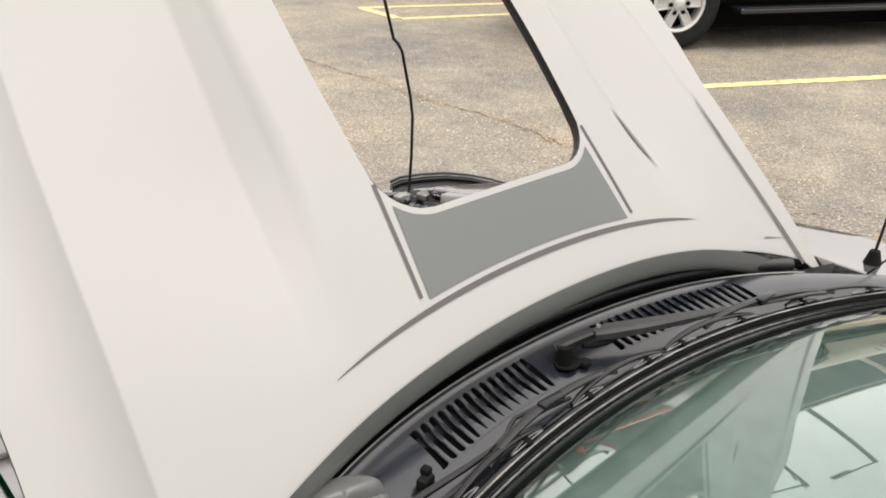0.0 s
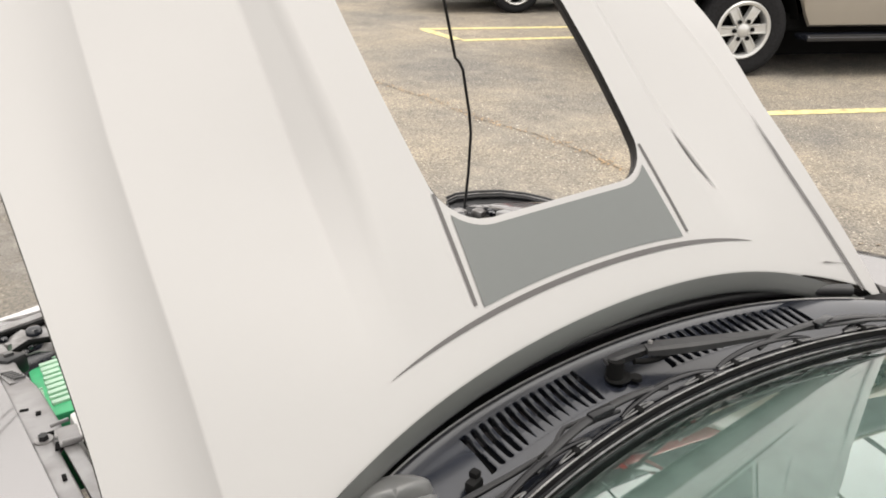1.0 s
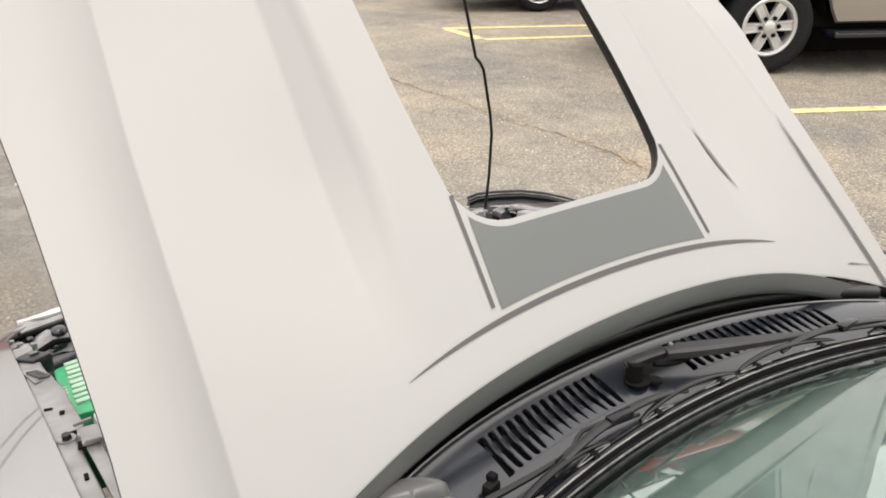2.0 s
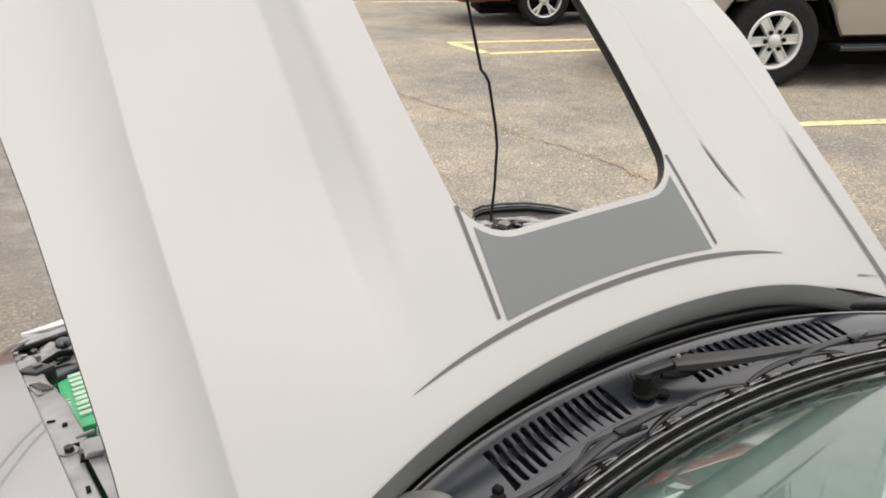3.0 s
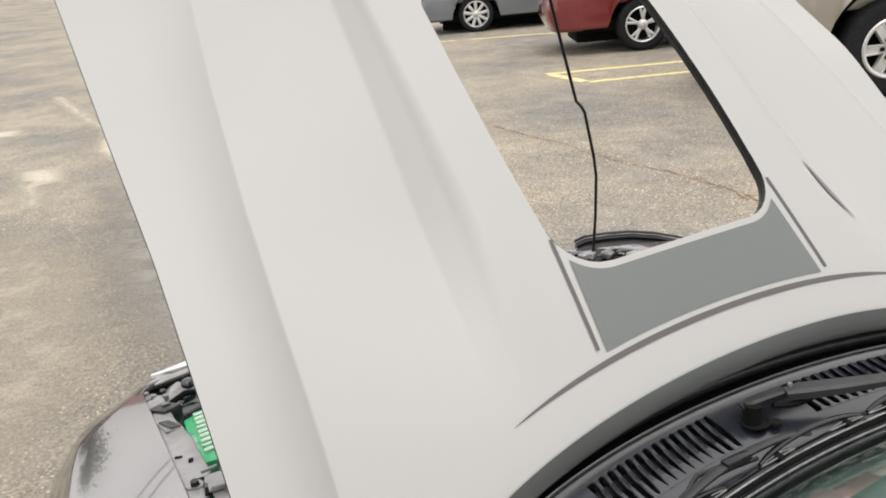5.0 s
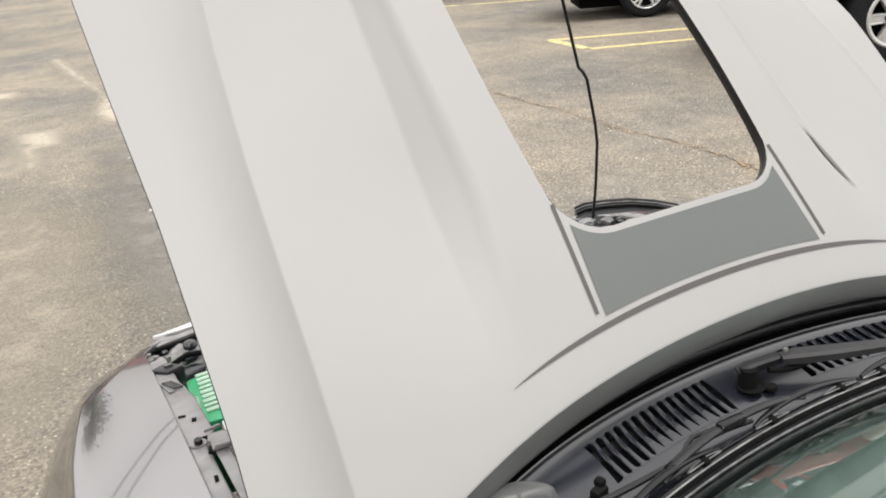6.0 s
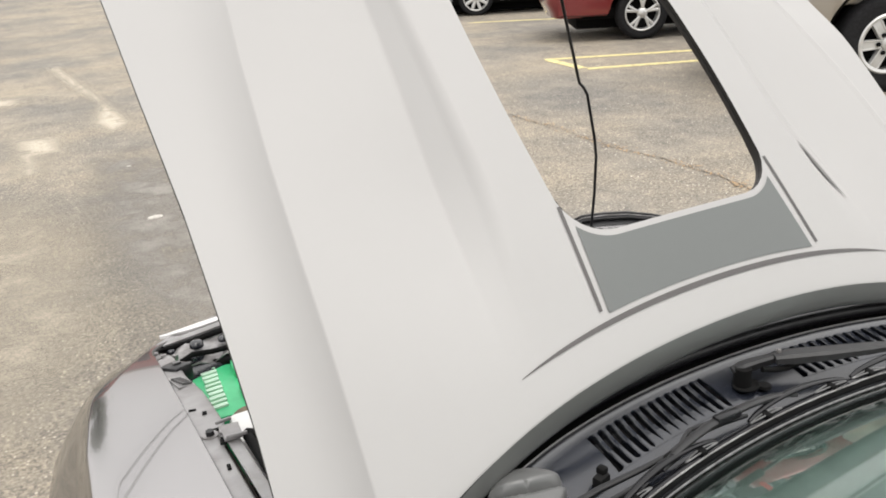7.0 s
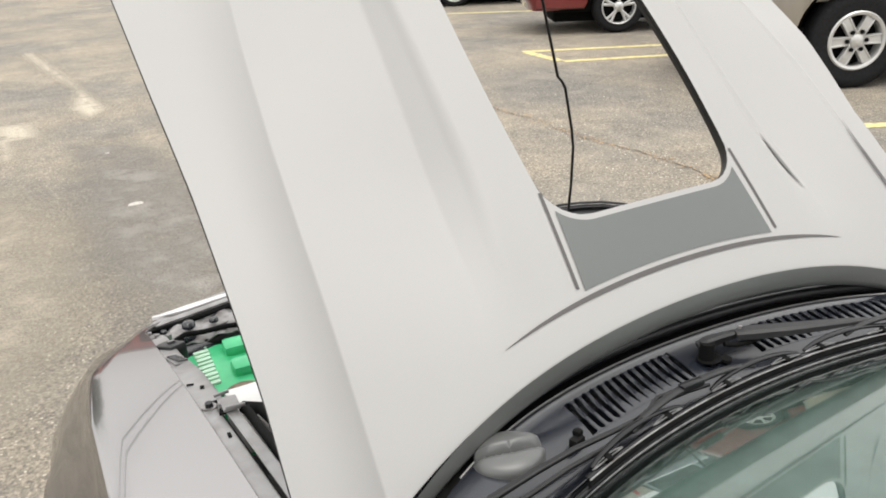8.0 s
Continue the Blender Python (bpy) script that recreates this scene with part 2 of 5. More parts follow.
def road_line(pts, w=0.13):
    """A painted line with ragged edges along points."""
    rnd = random.Random(int(pts[0][0] * 100))
    rows = []
    for (x0, y0), (x1, y1) in zip(pts, pts[1:]):
        L = math.hypot(x1 - x0, y1 - y0)
        n = max(2, int(L / 0.06))
        d = Vector((x1 - x0, y1 - y0, 0)) / L
        s = Vector((-d.y, d.x, 0))
        for i in range(n + 1):
            c = Vector((x0, y0, 0.004)) + d * L * i / n
            rows.append([c + s * (w / 2 + rnd.uniform(-.006, .006)), c - s * (w / 2 + rnd.uniform(-.006, .006))])
    ob = part("painted_line", sheet(rows), YELLOW, smooth=False)
    return tagged(ob, "worn yellow parking line painted on asphalt", "road marking", "parking lines", "structure")


STALL = Vector((0.875, -0.485, 0)).normalized()
for start, end in (((4.3, 3.335), (10.5, -0.11)), ((5.04, 7.01), (10.2, 4.62)), ((5.12, 7.97), (10.4, 4.55 + 0.6)), ((5.9, 13.5), (11.0, 9.7))):
    road_line([start, end])
road_line([(5.14, 7.90), (5.035, 7.075)])

# ---- the car with the raised hood ----
HO = Vector((0, 0.25, 1.077))
TILT_H = radians(48.3)
HV = Vector((0, math.cos(TILT_H), math.sin(TILT_H)))
HW = Vector((0, -math.sin(TILT_H), math.cos(TILT_H)))
HOLE_B, HOLE_T, HOLE_R, HOLE_F = 0.107, 0.604, 0.072, 0.032


def hood_half(v):
    return 0.198 + 0.009 * smooth(0.1, 0.36, v) - 0.004 * smooth(0.42, 0.6, v)


def hole_half(v):
    """Half the width of the scoop's hole at v."""
    h = hood_half(v)
    if v < HOLE_B + HOLE_R:
        d = HOLE_R - (v - HOLE_B)
        return h - HOLE_R + math.sqrt(max(0, HOLE_R ** 2 - d * d))
    r = HOLE_F
    if v > HOLE_T - r:
        d = r - (HOLE_T - v)
        return h - r + math.sqrt(max(0, r * r - d * d))
    return h


def crease_u(v, side=-1):
    """How far out the crease of one side runs; the far side's bends outward at the rear."""
    if side > 0:
        return interp(v, [-0.2, -0.16, -0.1, -0.05, 0.0, 0.05, 0.12, 0.2, 0.33, 0.52, 0.65, 0.95], [0.602, 0.596, 0.586, 0.578, 0.568, 0.559, 0.552, 0.551, 0.549, 0.532, 0.514, 0.47])
    return interp(v, [-0.2, 0.0, 0.17, 0.33, 0.52, 0.65, 0.95], [0.572, 0.564, 0.558, 0.549, 0.531, 0.514, 0.47])


def edge_u(v, side=-1):
    if side > 0:
        return interp(v, [-0.2, -0.1, 0.0, 0.1, 0.2, 0.3, 0.4, 0.5, 0.8, 0.95], [0.676, 0.670, 0.654, 0.643, 0.640, 0.655, 0.668, 0.676, 0.683, 0.685])
    return interp(v, [-0.2, 0.0, 0.3, 0.5, 0.8, 0.95], [0.674, 0.667, 0.6685, 0.676, 0.683, 0.685])


def side_fall(v):
    """How far the hood's sides lie under its middle bulge."""
    return 0.0475 * (v - 0.10 + math.sqrt((v - 0.10) ** 2 + 0.006))


def hood_w(u, v):
    """Height of the hood's skin over its plane."""
    a, side = abs(u), (1 if u > 0 else -1)
    c, e = crease_u(v, side), edge_u(v, side)
    # the whole panel bows down towards its front
    w = -0.09 * min(a, c) ** 2 - 0.09 * max(0.0, v) ** 2
    # the middle bulge stands straight while the sides fall away from it
    u0, u1 = 0.279 + 0.020 * (1 - smooth(0.04, 0.24, v)), 0.359 - 0.062 * max(0, v)
    k = min(1.0, max(0.0, (a - u0) / (u1 - u0)))
    wall = (0.039 - 0.018 * max(0.0, v)) * smooth(-0.05, 0.28, v)
    w -= wall * (k if k > 0.35 else k * k / 0.7 + 0.175 * k / 0.35)
    w -= (side_fall(v) - wall) * min(1.0, max(0.0, (a - u1) / (c - u1)))
    # the crease's highlight is put into the shape as a fine raised bead
    w += ((0.0004 + 0.0022 * smooth(0.12, 0.22, v)) if side > 0 else 0.0002) * math.exp(-((a - c) / 0.006) ** 2)
    if a > c:
        s = min(1.0, (a - c) / (e - c))
        steep = smooth(0.36, 0.56, v) if side > 0 else 1.0
        w -= steep * 0.035 * (1 - (1 - s) ** 3.0) + (1 - steep) * 0.020 * s ** 1.2
    w -= 0.05 * smooth(0.9, 1.15, v) ** 1.5
    return w


def hood_rear(u):
    return -0.057 - 0.28 * u * u - 0.48 * u ** 4


def hood_pt(u, v, lift=0.0):
    return HO + Vector((u, 0, 0)) + HV * v + HW * (hood_w(u, v) + lift)


HOOD_END = 1.12


def hood_columns(v, h, side):
    c, e = crease_u(v, side), edge_u(v, side)
    us = list(np.linspace(h, 0.272, 6)) + list(np.linspace(0.278, 0.310, 9)) + list(np.linspace(0.314, 0.362, 15)) + list(np.linspace(0.375, c - 0.013, 8)) + [c - 0.009, c - 0.0065, c - 0.004]
    return us + [c - 0.002, c, c + 0.002, c + 0.004, c + 0.0065] + list(np.linspace(c + 0.010, e, 9))


def column_at(u, v, v0, side):
    """Column u of the row at v0, carried along the crease and the edge to v."""
    c0, e0, c, e = crease_u(v0, side), edge_u(v0, side), crease_u(v, side), edge_u(v, side)
    if u <= 0.4:
        return u
    return 0.4 + (u - 0.4) * (c - 0.4) / (c0 - 0.4) if u < c0 else c + (u - c0) * (e - c) / (e0 - c0)


def front_v(u):
    return HOOD_END - 0.22 * u * u


def hood_skin(lift=0.0, roll=True):
    bm = bmesh.new()
    for side in (-1, 1):
        h0 = hole_half(HOLE_B)
        inner = list(np.linspace(0, h0, 6))[:-1]
        # behind the hole
        rows = []
        for s in np.linspace(0, 1, 14):
            row = []
            for u in inner + hood_columns(HOLE_B, h0, side):
                v = hood_rear(u) + s * (HOLE_B - hood_rear(u))
                row.append(hood_pt(column_at(u, v, HOLE_B, side) * side, v, lift))
            rows.append(row)
        if roll:
            ends = [(column_at(u, hood_rear(u), HOLE_B, side) * side, hood_rear(u)) for u in inner + hood_columns(HOLE_B, h0, side)]
            for dv, dw in ((-0.002, -0.0003), (-0.0038, -0.0012)):
                rows.insert(0, [hood_pt(u, v, lift) + HV * dv + HW * dw for u, v in ends])
        grid(bm, rows)
        # beside the hole
        vs = [HOLE_B, HOLE_B + .003, HOLE_B + .009, HOLE_B + .018, HOLE_B + .03, HOLE_B + .045] + list(np.linspace(HOLE_B + .06, HOLE_T - .05, 16))
        vs += [HOLE_T - .032, HOLE_T - .022, HOLE_T - .012, HOLE_T - .004, HOLE_T]
        grid(bm, [[hood_pt(u * side, v, lift) for u in hood_columns(v, hole_half(v), side)] for v in vs])
        # ahead of the hole
        h1 = hole_half(HOLE_T)
        rows = []
        for s in np.linspace(0, 1, 14):
            row = []
            for u in list(np.linspace(0, h1, 6))[:-1] + hood_columns(HOLE_T, h1, side):
                v = HOLE_T + s * (front_v(u) - HOLE_T)
                row.append(hood_pt(column_at(u, v, HOLE_T, side) * side, v, lift))
            rows.append(row)
        grid(bm, rows)
    bmesh.ops.remove_doubles(bm, verts=bm.verts, dist=0.0004)
    return bm


def grid(bm, rows):
    vs = [[bm.verts.new(p) for p in r] for r in rows]
    for a, b in zip(vs, vs[1:]):
        for j in range(len(a) - 1):
            bm.faces.new((a[j], a[j + 1], b[j + 1], b[j]))


CAR = new("car")
tagged(CAR, "silver two-door sports coupe with its hood propped open, parked on asphalt", "car")

hood = part("hood", hood_skin(), DUSTY, CAR, "raised silver hood with an open scoop hole")
# unseen underside, made black so that the cowl's front reflects dark
inner = part("inner_panel", hood_skin(-0.009, False), mat("black_hood_underside", (0.016, 0.016, 0.016), 0.9, vary=0.3, scale=40, bump=0.4, bump_scale=150), hood, "unseen underside of the hood, black to darken the cowl's reflection")


def hole_outline(out=0.0):
    """The hole's rounded outline, moved outward by out, from the left round the rear to the right and front."""
    pts = []
    hb = hood_half(HOLE_B) - HOLE_R
    ht = hood_half(HOLE_T) - HOLE_F
    for k in range(9):
        a = math.pi + k / 8 * math.pi / 2
        pts.append((-hb + (HOLE_R + out) * math.cos(a), HOLE_B + HOLE_R + (HOLE_R + out) * math.sin(a)))
    for k in range(9):
        a = 1.5 * math.pi + k / 8 * math.pi / 2
        pts.append((hb + (HOLE_R + out) * math.cos(a), HOLE_B + HOLE_R + (HOLE_R + out) * math.sin(a)))
    for k in range(7):
        a = k / 6 * math.pi / 2
        pts.append((ht + (HOLE_F + out) * math.cos(a), HOLE_T - HOLE_F + (HOLE_F + out) * math.sin(a)))
    for k in range(7):
        a = math.pi / 2 + k / 6 * math.pi / 2
        pts.append((-ht + (HOLE_F + out) * math.cos(a), HOLE_T - HOLE_F + (HOLE_F + out) * math.sin(a)))
    return pts


ol = hole_outline()
fine = []
for (u0, v0), (u1, v1) in zip(ol, ol[1:] + ol[:1]):
    n = max(1, int(math.hypot(u1 - u0, v1 - v0) / 0.03))
    for i in range(n):
        u, v = u0 + (u1 - u0) * i / n, v0 + (v1 - v0) * i / n
        if HOLE_B + HOLE_R <= v <= HOLE_T - HOLE_F and abs(u) > 0.15:
            u = math.copysign(hood_half(v), u)
        fine.append((u, v))
rows = [[hood_pt(u, v, -0.0004) for u, v in fine], [hood_pt(u * 1.004, v, -0.004) for u, v in fine],
        [hood_pt(u * 1.012, v, -0.018) for u, v in fine]]
part("hole_rim", sheet(rows, True), BLACKM, hood, "black rim inside the scoop hole")
# the rear lip that turns down towards the windscreen; its shade is painted dark grey
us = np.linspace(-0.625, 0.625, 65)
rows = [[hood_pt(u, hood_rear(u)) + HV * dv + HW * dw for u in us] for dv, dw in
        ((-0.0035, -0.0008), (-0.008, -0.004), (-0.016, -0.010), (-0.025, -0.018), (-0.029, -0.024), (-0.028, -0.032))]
part("rear_lip", sheet(rows), LIP, hood, "turned-down rear lip of the hood, its shade painted dark grey")
for s in (-1, 1):
    vs_ = np.linspace(-0.19, 1.02, 40)
    rows = [[hood_pt(s * edge_u(v, s), v) + HW * dw + Vector((s * du, 0, 0)) for v in vs_] for du, dw in ((0.0, 0.0), (0.001, -0.002), (0.0, -0.006), (-0.012, -0.007))]
    part("side_flange", sheet(rows), BLACKM, hood, "dark folded side edge of the hood")


def stripe_v(u):
    return -0.003 - 0.28 * u * u - 0.6 * u ** 4


def top_v(u):
    """Rear edge of the hole's pale border."""
    a, hb = abs(u), hood_half(HOLE_B) - HOLE_R
    g = 0.0095
    if a < hb:
        return HOLE_B - g
    return HOLE_B + HOLE_R - math.sqrt(max(0, (HOLE_R + g) ** 2 - (a - hb) ** 2))


rows = []
for s in np.linspace(0, 1, 12):
    row = []
    for k in np.linspace(-1, 1, 41):
        t0, t1 = stripe_v(0.197 * k) + 0.0115, top_v(0.187 * k)
        row.append(hood_pt(k * (0.197 - 0.010 * s), t0 + s * (t1 - t0), 0.0014))
    rows.append(row)
part("decal", sheet(rows), DECAL, hood, "grey vinyl panel behind the scoop hole")
rows = []
for u in np.linspace(-0.352, 0.352, 71):
    w = 0.0037 * (1 - (abs(u) / 0.352) ** 4) + 0.0003
    rows.append([hood_pt(u, stripe_v(u) - w, 0.0014), hood_pt(u, stripe_v(u) + w, 0.0014)])
part("stripe", sheet(rows), STRIPE, hood, "dark curved pinstripe tapering to points")
for s in (-1, 1):
    rows = [[hood_pt(s * ((0.2115 if s > 0 else 0.2075) - 0.009 * k + d), 0.002 + 0.157 * k, 0.0014) for d in (-0.0027, 0.0027)] for k in np.linspace(0, 1, 12)]
    part("stripe", sheet(rows), STRIPE, hood, "dark straight pinstripe beside the grey panel")
rows = []
for s in np.linspace(0, 1, 10):
    rows.append([hood_pt(k * (0.190 - 0.02 * s), 0.616 + 0.24 * s, 0.0014) for k in np.linspace(-1, 1, 31)])
part("decal", sheet(rows), DECAL, hood, "grey vinyl panel ahead of the scoop hole")
for s in (-1, 1):
    rows = [[hood_pt(s * (0.192 + 0.022 * min(1, k * 5) - 0.02 * k + d), 0.600 + 0.26 * k, 0.0014) for d in (-0.0027, 0.0027)] for k in np.linspace(0, 1, 12)]
    part("stripe", sheet(rows), STRIPE, hood, "dark straight pinstripe beside the grey panel")

# dark reflections along the far side's creases, painted as thin strips
DARK_REFLECTION = mat("painted_reflection_mark", (0.058, 0.054, 0.052), 0.35, vary=0.15, scale=60)


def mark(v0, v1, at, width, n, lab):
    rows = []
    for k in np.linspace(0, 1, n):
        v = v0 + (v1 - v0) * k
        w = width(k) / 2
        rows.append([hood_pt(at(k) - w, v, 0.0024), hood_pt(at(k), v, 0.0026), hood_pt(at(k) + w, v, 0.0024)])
    part("crease", sheet(rows), DARK_REFLECTION, hood, lab)


mark(0.177, 0.057, lambda k: 0.309 + 0.028 * k ** 1.6, lambda k: 0.0010 + 0.0150 * math.sin(math.pi * k ** 0.8) ** 1.4, 16, "short crescent of dark reflection painted at the bulge's foot")
mark(0.172, -0.20, lambda k: crease_u(0.172 - 0.372 * k, 1) + 0.0030, lambda k: 0.0012 + 0.0050 * min(1, 5 * k), 30, "thin line of dark reflection painted along the hood's side bend")
mark(0.150, -0.20, lambda k: crease_u(0.150 - 0.350 * k, 1) - 0.0045 - 0.002 * k, lambda k: 0.0008 + 0.0018 * min(1, 4 * k) + 0.002 * k, 30, "thin line of dark reflection painted along the hood's side bend")
mark(-0.126, -0.148, lambda k: 0.52 + 0.08 * k, lambda k: 0.012 * (1 - k) ** 2 + 0.002, 8, "short dark mark near the hood's rear corner")

# prop rod
bm = bmesh.new()
ROD = [(0.628, 1.33, 0.60), (0.629, 1.335, 0.68), (0.641, 1.335, 0.79), (0.647, 1.335, 0.91), (0.640, 1.335, 0.97), (0.613, 1.335, 1.100), (0.600, 1.335, 1.122), (0.583, 1.333, 1.138), (0.510, 1.293, 1.310), (0.436, 1.250, 1.481), (0.335, 1.19, 1.715)]
tube(bm, ROD, 0.0045, 10)
part("prop_rod", bm, BLACKM, CAR, "thin black bent hood prop rod")


# ---- cowl, wipers, windscreen ----
def cowl_front(x):
    return 0.262 - 0.36 * x * x - 0.55 * x ** 4


COWL_D = 0.150


def cowl_z(x, s):
    """Panel height from its front edge (s 0) to its rear edge (s 1): level in front, bending down behind."""
    d = s * COWL_D
    return 0.9265 + 0.11 * d - 2.4 * d * d - 0.6 * max(0, d - 0.12) - 0.003 * max(0, 1 - s / 0.04) ** 2 - 0.08 * max(0, abs(x) - 0.3) ** 2


def cowl_pt(x, s, lift=0.0):
    return Vector((x, cowl_front(x) - s * COWL_D, cowl_z(x, s) + lift))


VENTS = ((-0.268, -0.035, 14, 0.175, 0.615), (0.098, 0.402, 18, 0.195, 0.615))


def in_vent(x, s):
    return any(a <= x <= b - 0.006 and p <= s <= q for a, b, _, p, q in VENTS)


xs = sorted({round(float(x), 4) for x in np.linspace(-0.64, 0.64, 81)} | {v for a, b, *_ in VENTS for v in (a, b - 0.006)})
ss = sorted({round(float(s), 4) for s in np.linspace(0, 1, 17)} | {v for *_, p, q in VENTS for v in (p, q)})
bm = bmesh.new()
vs = [[bm.verts.new(cowl_pt(x, s)) for x in xs] for s in ss]
for i in range(len(ss) - 1):
    for j in range(len(xs) - 1):
        if not in_vent((xs[j] + xs[j + 1]) / 2, (ss[i] + ss[i + 1]) / 2):
            bm.faces.new((vs[i][j], vs[i][j + 1], vs[i + 1][j + 1], vs[i + 1][j]))
cowl = part("cowl_panel", thick(bm, 0.004), COWL, CAR, "black plastic cowl panel with two slotted vents")
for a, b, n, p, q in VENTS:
    # a black sheet stands in for the shade below the slots
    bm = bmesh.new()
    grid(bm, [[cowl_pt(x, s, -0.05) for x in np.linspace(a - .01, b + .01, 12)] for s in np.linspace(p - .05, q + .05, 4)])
    part("vent_shade", bm, VOID, cowl, "black sheet painting the cavity's shade under the vent slots")
    pitch = (b - a) / n
    for i in range(1, n):
        xc = a + pitch * i
        w0 = pitch * 0.40
        bm = bmesh.new()
        rows = []
        for s in [p - 0.005, p + 0.01, p + 0.03] + list(np.linspace(p + 0.06, q - 0.06, 6)) + [q - 0.03, q - 0.01, q + 0.005]:
            k = (s - p) / (q - p)
            w = w0 * (0.50 + 0.78 * abs(2 * k - 1) ** 22)
            blunt = 1.0 if n * 0.35 < i < n * 0.85 else 0.0
            w += w0 * 0.72 * blunt * smooth(0.55, 1.0, k)
            xm = xc - 0.004 * math.sin(math.pi * k)
            ring = [(-w * 0.3, -0.012), (-w, -0.0012), (-w + 0.0010, 0.0004), (w - 0.0010, 0.0008), (w, -0.0008), (w * 0.3, -0.012)]
            rows.append([cowl_pt(xm + dx, s) + Vector((0, 0, dz)) for dx, dz in ring])
        part("louvre_slat", sheet(rows), COWL, cowl, smooth=False)


def under_hood(x, y):
    """Height of the raised hood's underside over a point."""
    w = hood_w(x, -0.05) - 0.012
    return HO.z + HV.z * (y - HO.y - HW.y * w) / HV.y + HW.z * w


# added black sheet, so that the gap under the hood's edge reads dark
rows = []
for dy, z in ((-0.002, 0.920), (0.006, 0.912), (0.034, 0.912), (0.038, 0.936), (0.046, 0.938), (0.10, 0.915), (0.20, 0.875), (0.30, 0.82)):
    rows.append([(x, cowl_front(x) + dy, min(z - 0.08 * max(0, abs(x) - 0.3) ** 2, under_hood(x, cowl_front(x) + dy) - 0.012)) for x in np.linspace(-0.52, 0.52, 40)])
part("gap_blackout", sheet(rows), VOID, cowl, "added black sheet that keeps the gap under the hood's edge dark")
# front lip of the cowl, its highlight painted pale, and the weatherstrip under the hood's edge
us = np.linspace(-0.47, 0.54, 64)
bm = bmesh.new()
tube(bm, [Vector((x, cowl_front(x) + 0.001, cowl_z(x, 0) + 0.001)) for x in us], 0.0012, 6)
part("cowl_lip", bm, mat("grey_edge_highlight", (0.24, 0.235, 0.23), 0.3), cowl, "front lip of the cowl, its edge highlight painted pale")
bm = bmesh.new()
tube(bm, [Vector((x, cowl_front(x) + 0.026, 0.930 - 0.08 * max(0, abs(x) - 0.3) ** 2)) for x in us], 0.011, 10)
part("hood_seal", bm, BLACKM, CAR, "black rubber weatherstrip ahead of the cowl")


def glass_pt(x, s, lift=0.0):
    """Windscreen: s 0 at its foot, 1 at the roof."""
    y0, z0 = 0.075 - 0.35 * x * x - 0.15 * x ** 4, 0.935 - 0.03 * x * x
    k = 1 - 0.22 * s
    y1, z1 = -0.78 - 0.12 * x * x, 1.285 - 0.06 * x * x
    bow = 0.035 * math.sin(math.pi * s)
    return Vector((x * k, y0 + s * (y1 - y0), z0 + s * (z1 - z0) + bow + lift))


rows = [[glass_pt(x, s) for x in np.linspace(-0.70, 0.70, 41)] for s in np.linspace(-0.02, 1, 21)]
ws = part("windscreen", thick(sheet(rows), 0.004), GLASS, CAR, "green-tinted curved windscreen")
ws.visible_shadow = False
bm = bmesh.new()
grid(bm, [[glass_pt(x, s, 0.003) for x in np.linspace(-0.70, 0.70, 61)] for s in (-0.05, -0.036, -0.024, -0.015)])
part("windscreen_gasket", thick(bm, 0.006), RUBBER, CAR, "black rubber strip along the windscreen's foot")
bm = bmesh.new()
grid(bm, [[glass_pt(x, s, -0.006) for x in np.linspace(-0.70, 0.70, 61)] for s in (-0.03, 0.0, 0.018)])
part("frit_band", bm, VOID, CAR, "black band along the windscreen's foot behind the glass")
# bead in steel grey, which paints a glint along the gasket
bm = bmesh.new()
tube(bm, [glass_pt(x, -0.015, 0.003) for x in np.linspace(-0.69, 0.69, 61)], 0.0022, 6)
part("gasket_bead", bm, EDGE, CAR, "bead on the windscreen gasket, its glint painted grey")


def foot_y(x):
    """The line along which the windscreen's foot runs."""
    return 0.084 - 0.36 * x * x - 0.15 * x ** 4


def along(x, dy, z):
    return Vector((x, foot_y(x) + dy, z - 0.03 * x * x))


# black finisher between the cowl and the glass, with ridges along it
xs_ = np.linspace(-0.68, 0.68, 70)
rows = [[along(x, dy, z) for x in xs_] for dy, z in ((0.003, 0.931), (0.005, 0.936), (0.008, 0.9365), (0.010, 0.932), (0.016, 0.929), (0.019, 0.926), (0.034, 0.918), (0.038, 0.905))]
part("finisher", sheet(rows), GLOSSB, cowl, "glossy black finisher along the windscreen's foot")
for dy, z, r, m in ((0.012, 0.9315, 0.0022, BLACKM), (0.027, 0.924, 0.0020, GLOSSB)):
    part("moulding", tube(bmesh.new(), [along(x, dy, z) for x in xs_], r, 6), m, cowl, "thin dark moulding along the windscreen's foot")

# the recess, its shade painted as a black disc, and the wiper beside the middle of the cowl
bm = bmesh.new()
disc = [[bm.verts.new((0.002 + r * math.cos(t), 0.186 + r * 0.8 * math.sin(t), z)) for t in [2 * math.pi * k / 28 for k in range(28)]] for r, z in ((0.021, 0.9262), (0.020, 0.9278), (0.018, 0.9278), (0.016, 0.9255))]
for p, q in zip(disc, disc[1:]):
    for k in range(28):
        bm.faces.new((p[k], p[(k + 1) % 28], q[(k + 1) % 28], q[k]))
bm.faces.new(disc[-1])
part("pivot_recess", bm, VOID, cowl, "rimmed black disc painting the hole's shade round the wiper's pivot")
# a black disc stands in for the shade in a small hole
bm = bmesh.new()
bmesh.ops.create_cone(bm, cap_ends=True, segments=18, radius1=0.0095, radius2=0.0085, depth=0.004, matrix=pose(0.024, 0.173, 0.9245))
part("drain_hole", bm, VOID, cowl, "small black disc painting a hole's shade in the cowl")

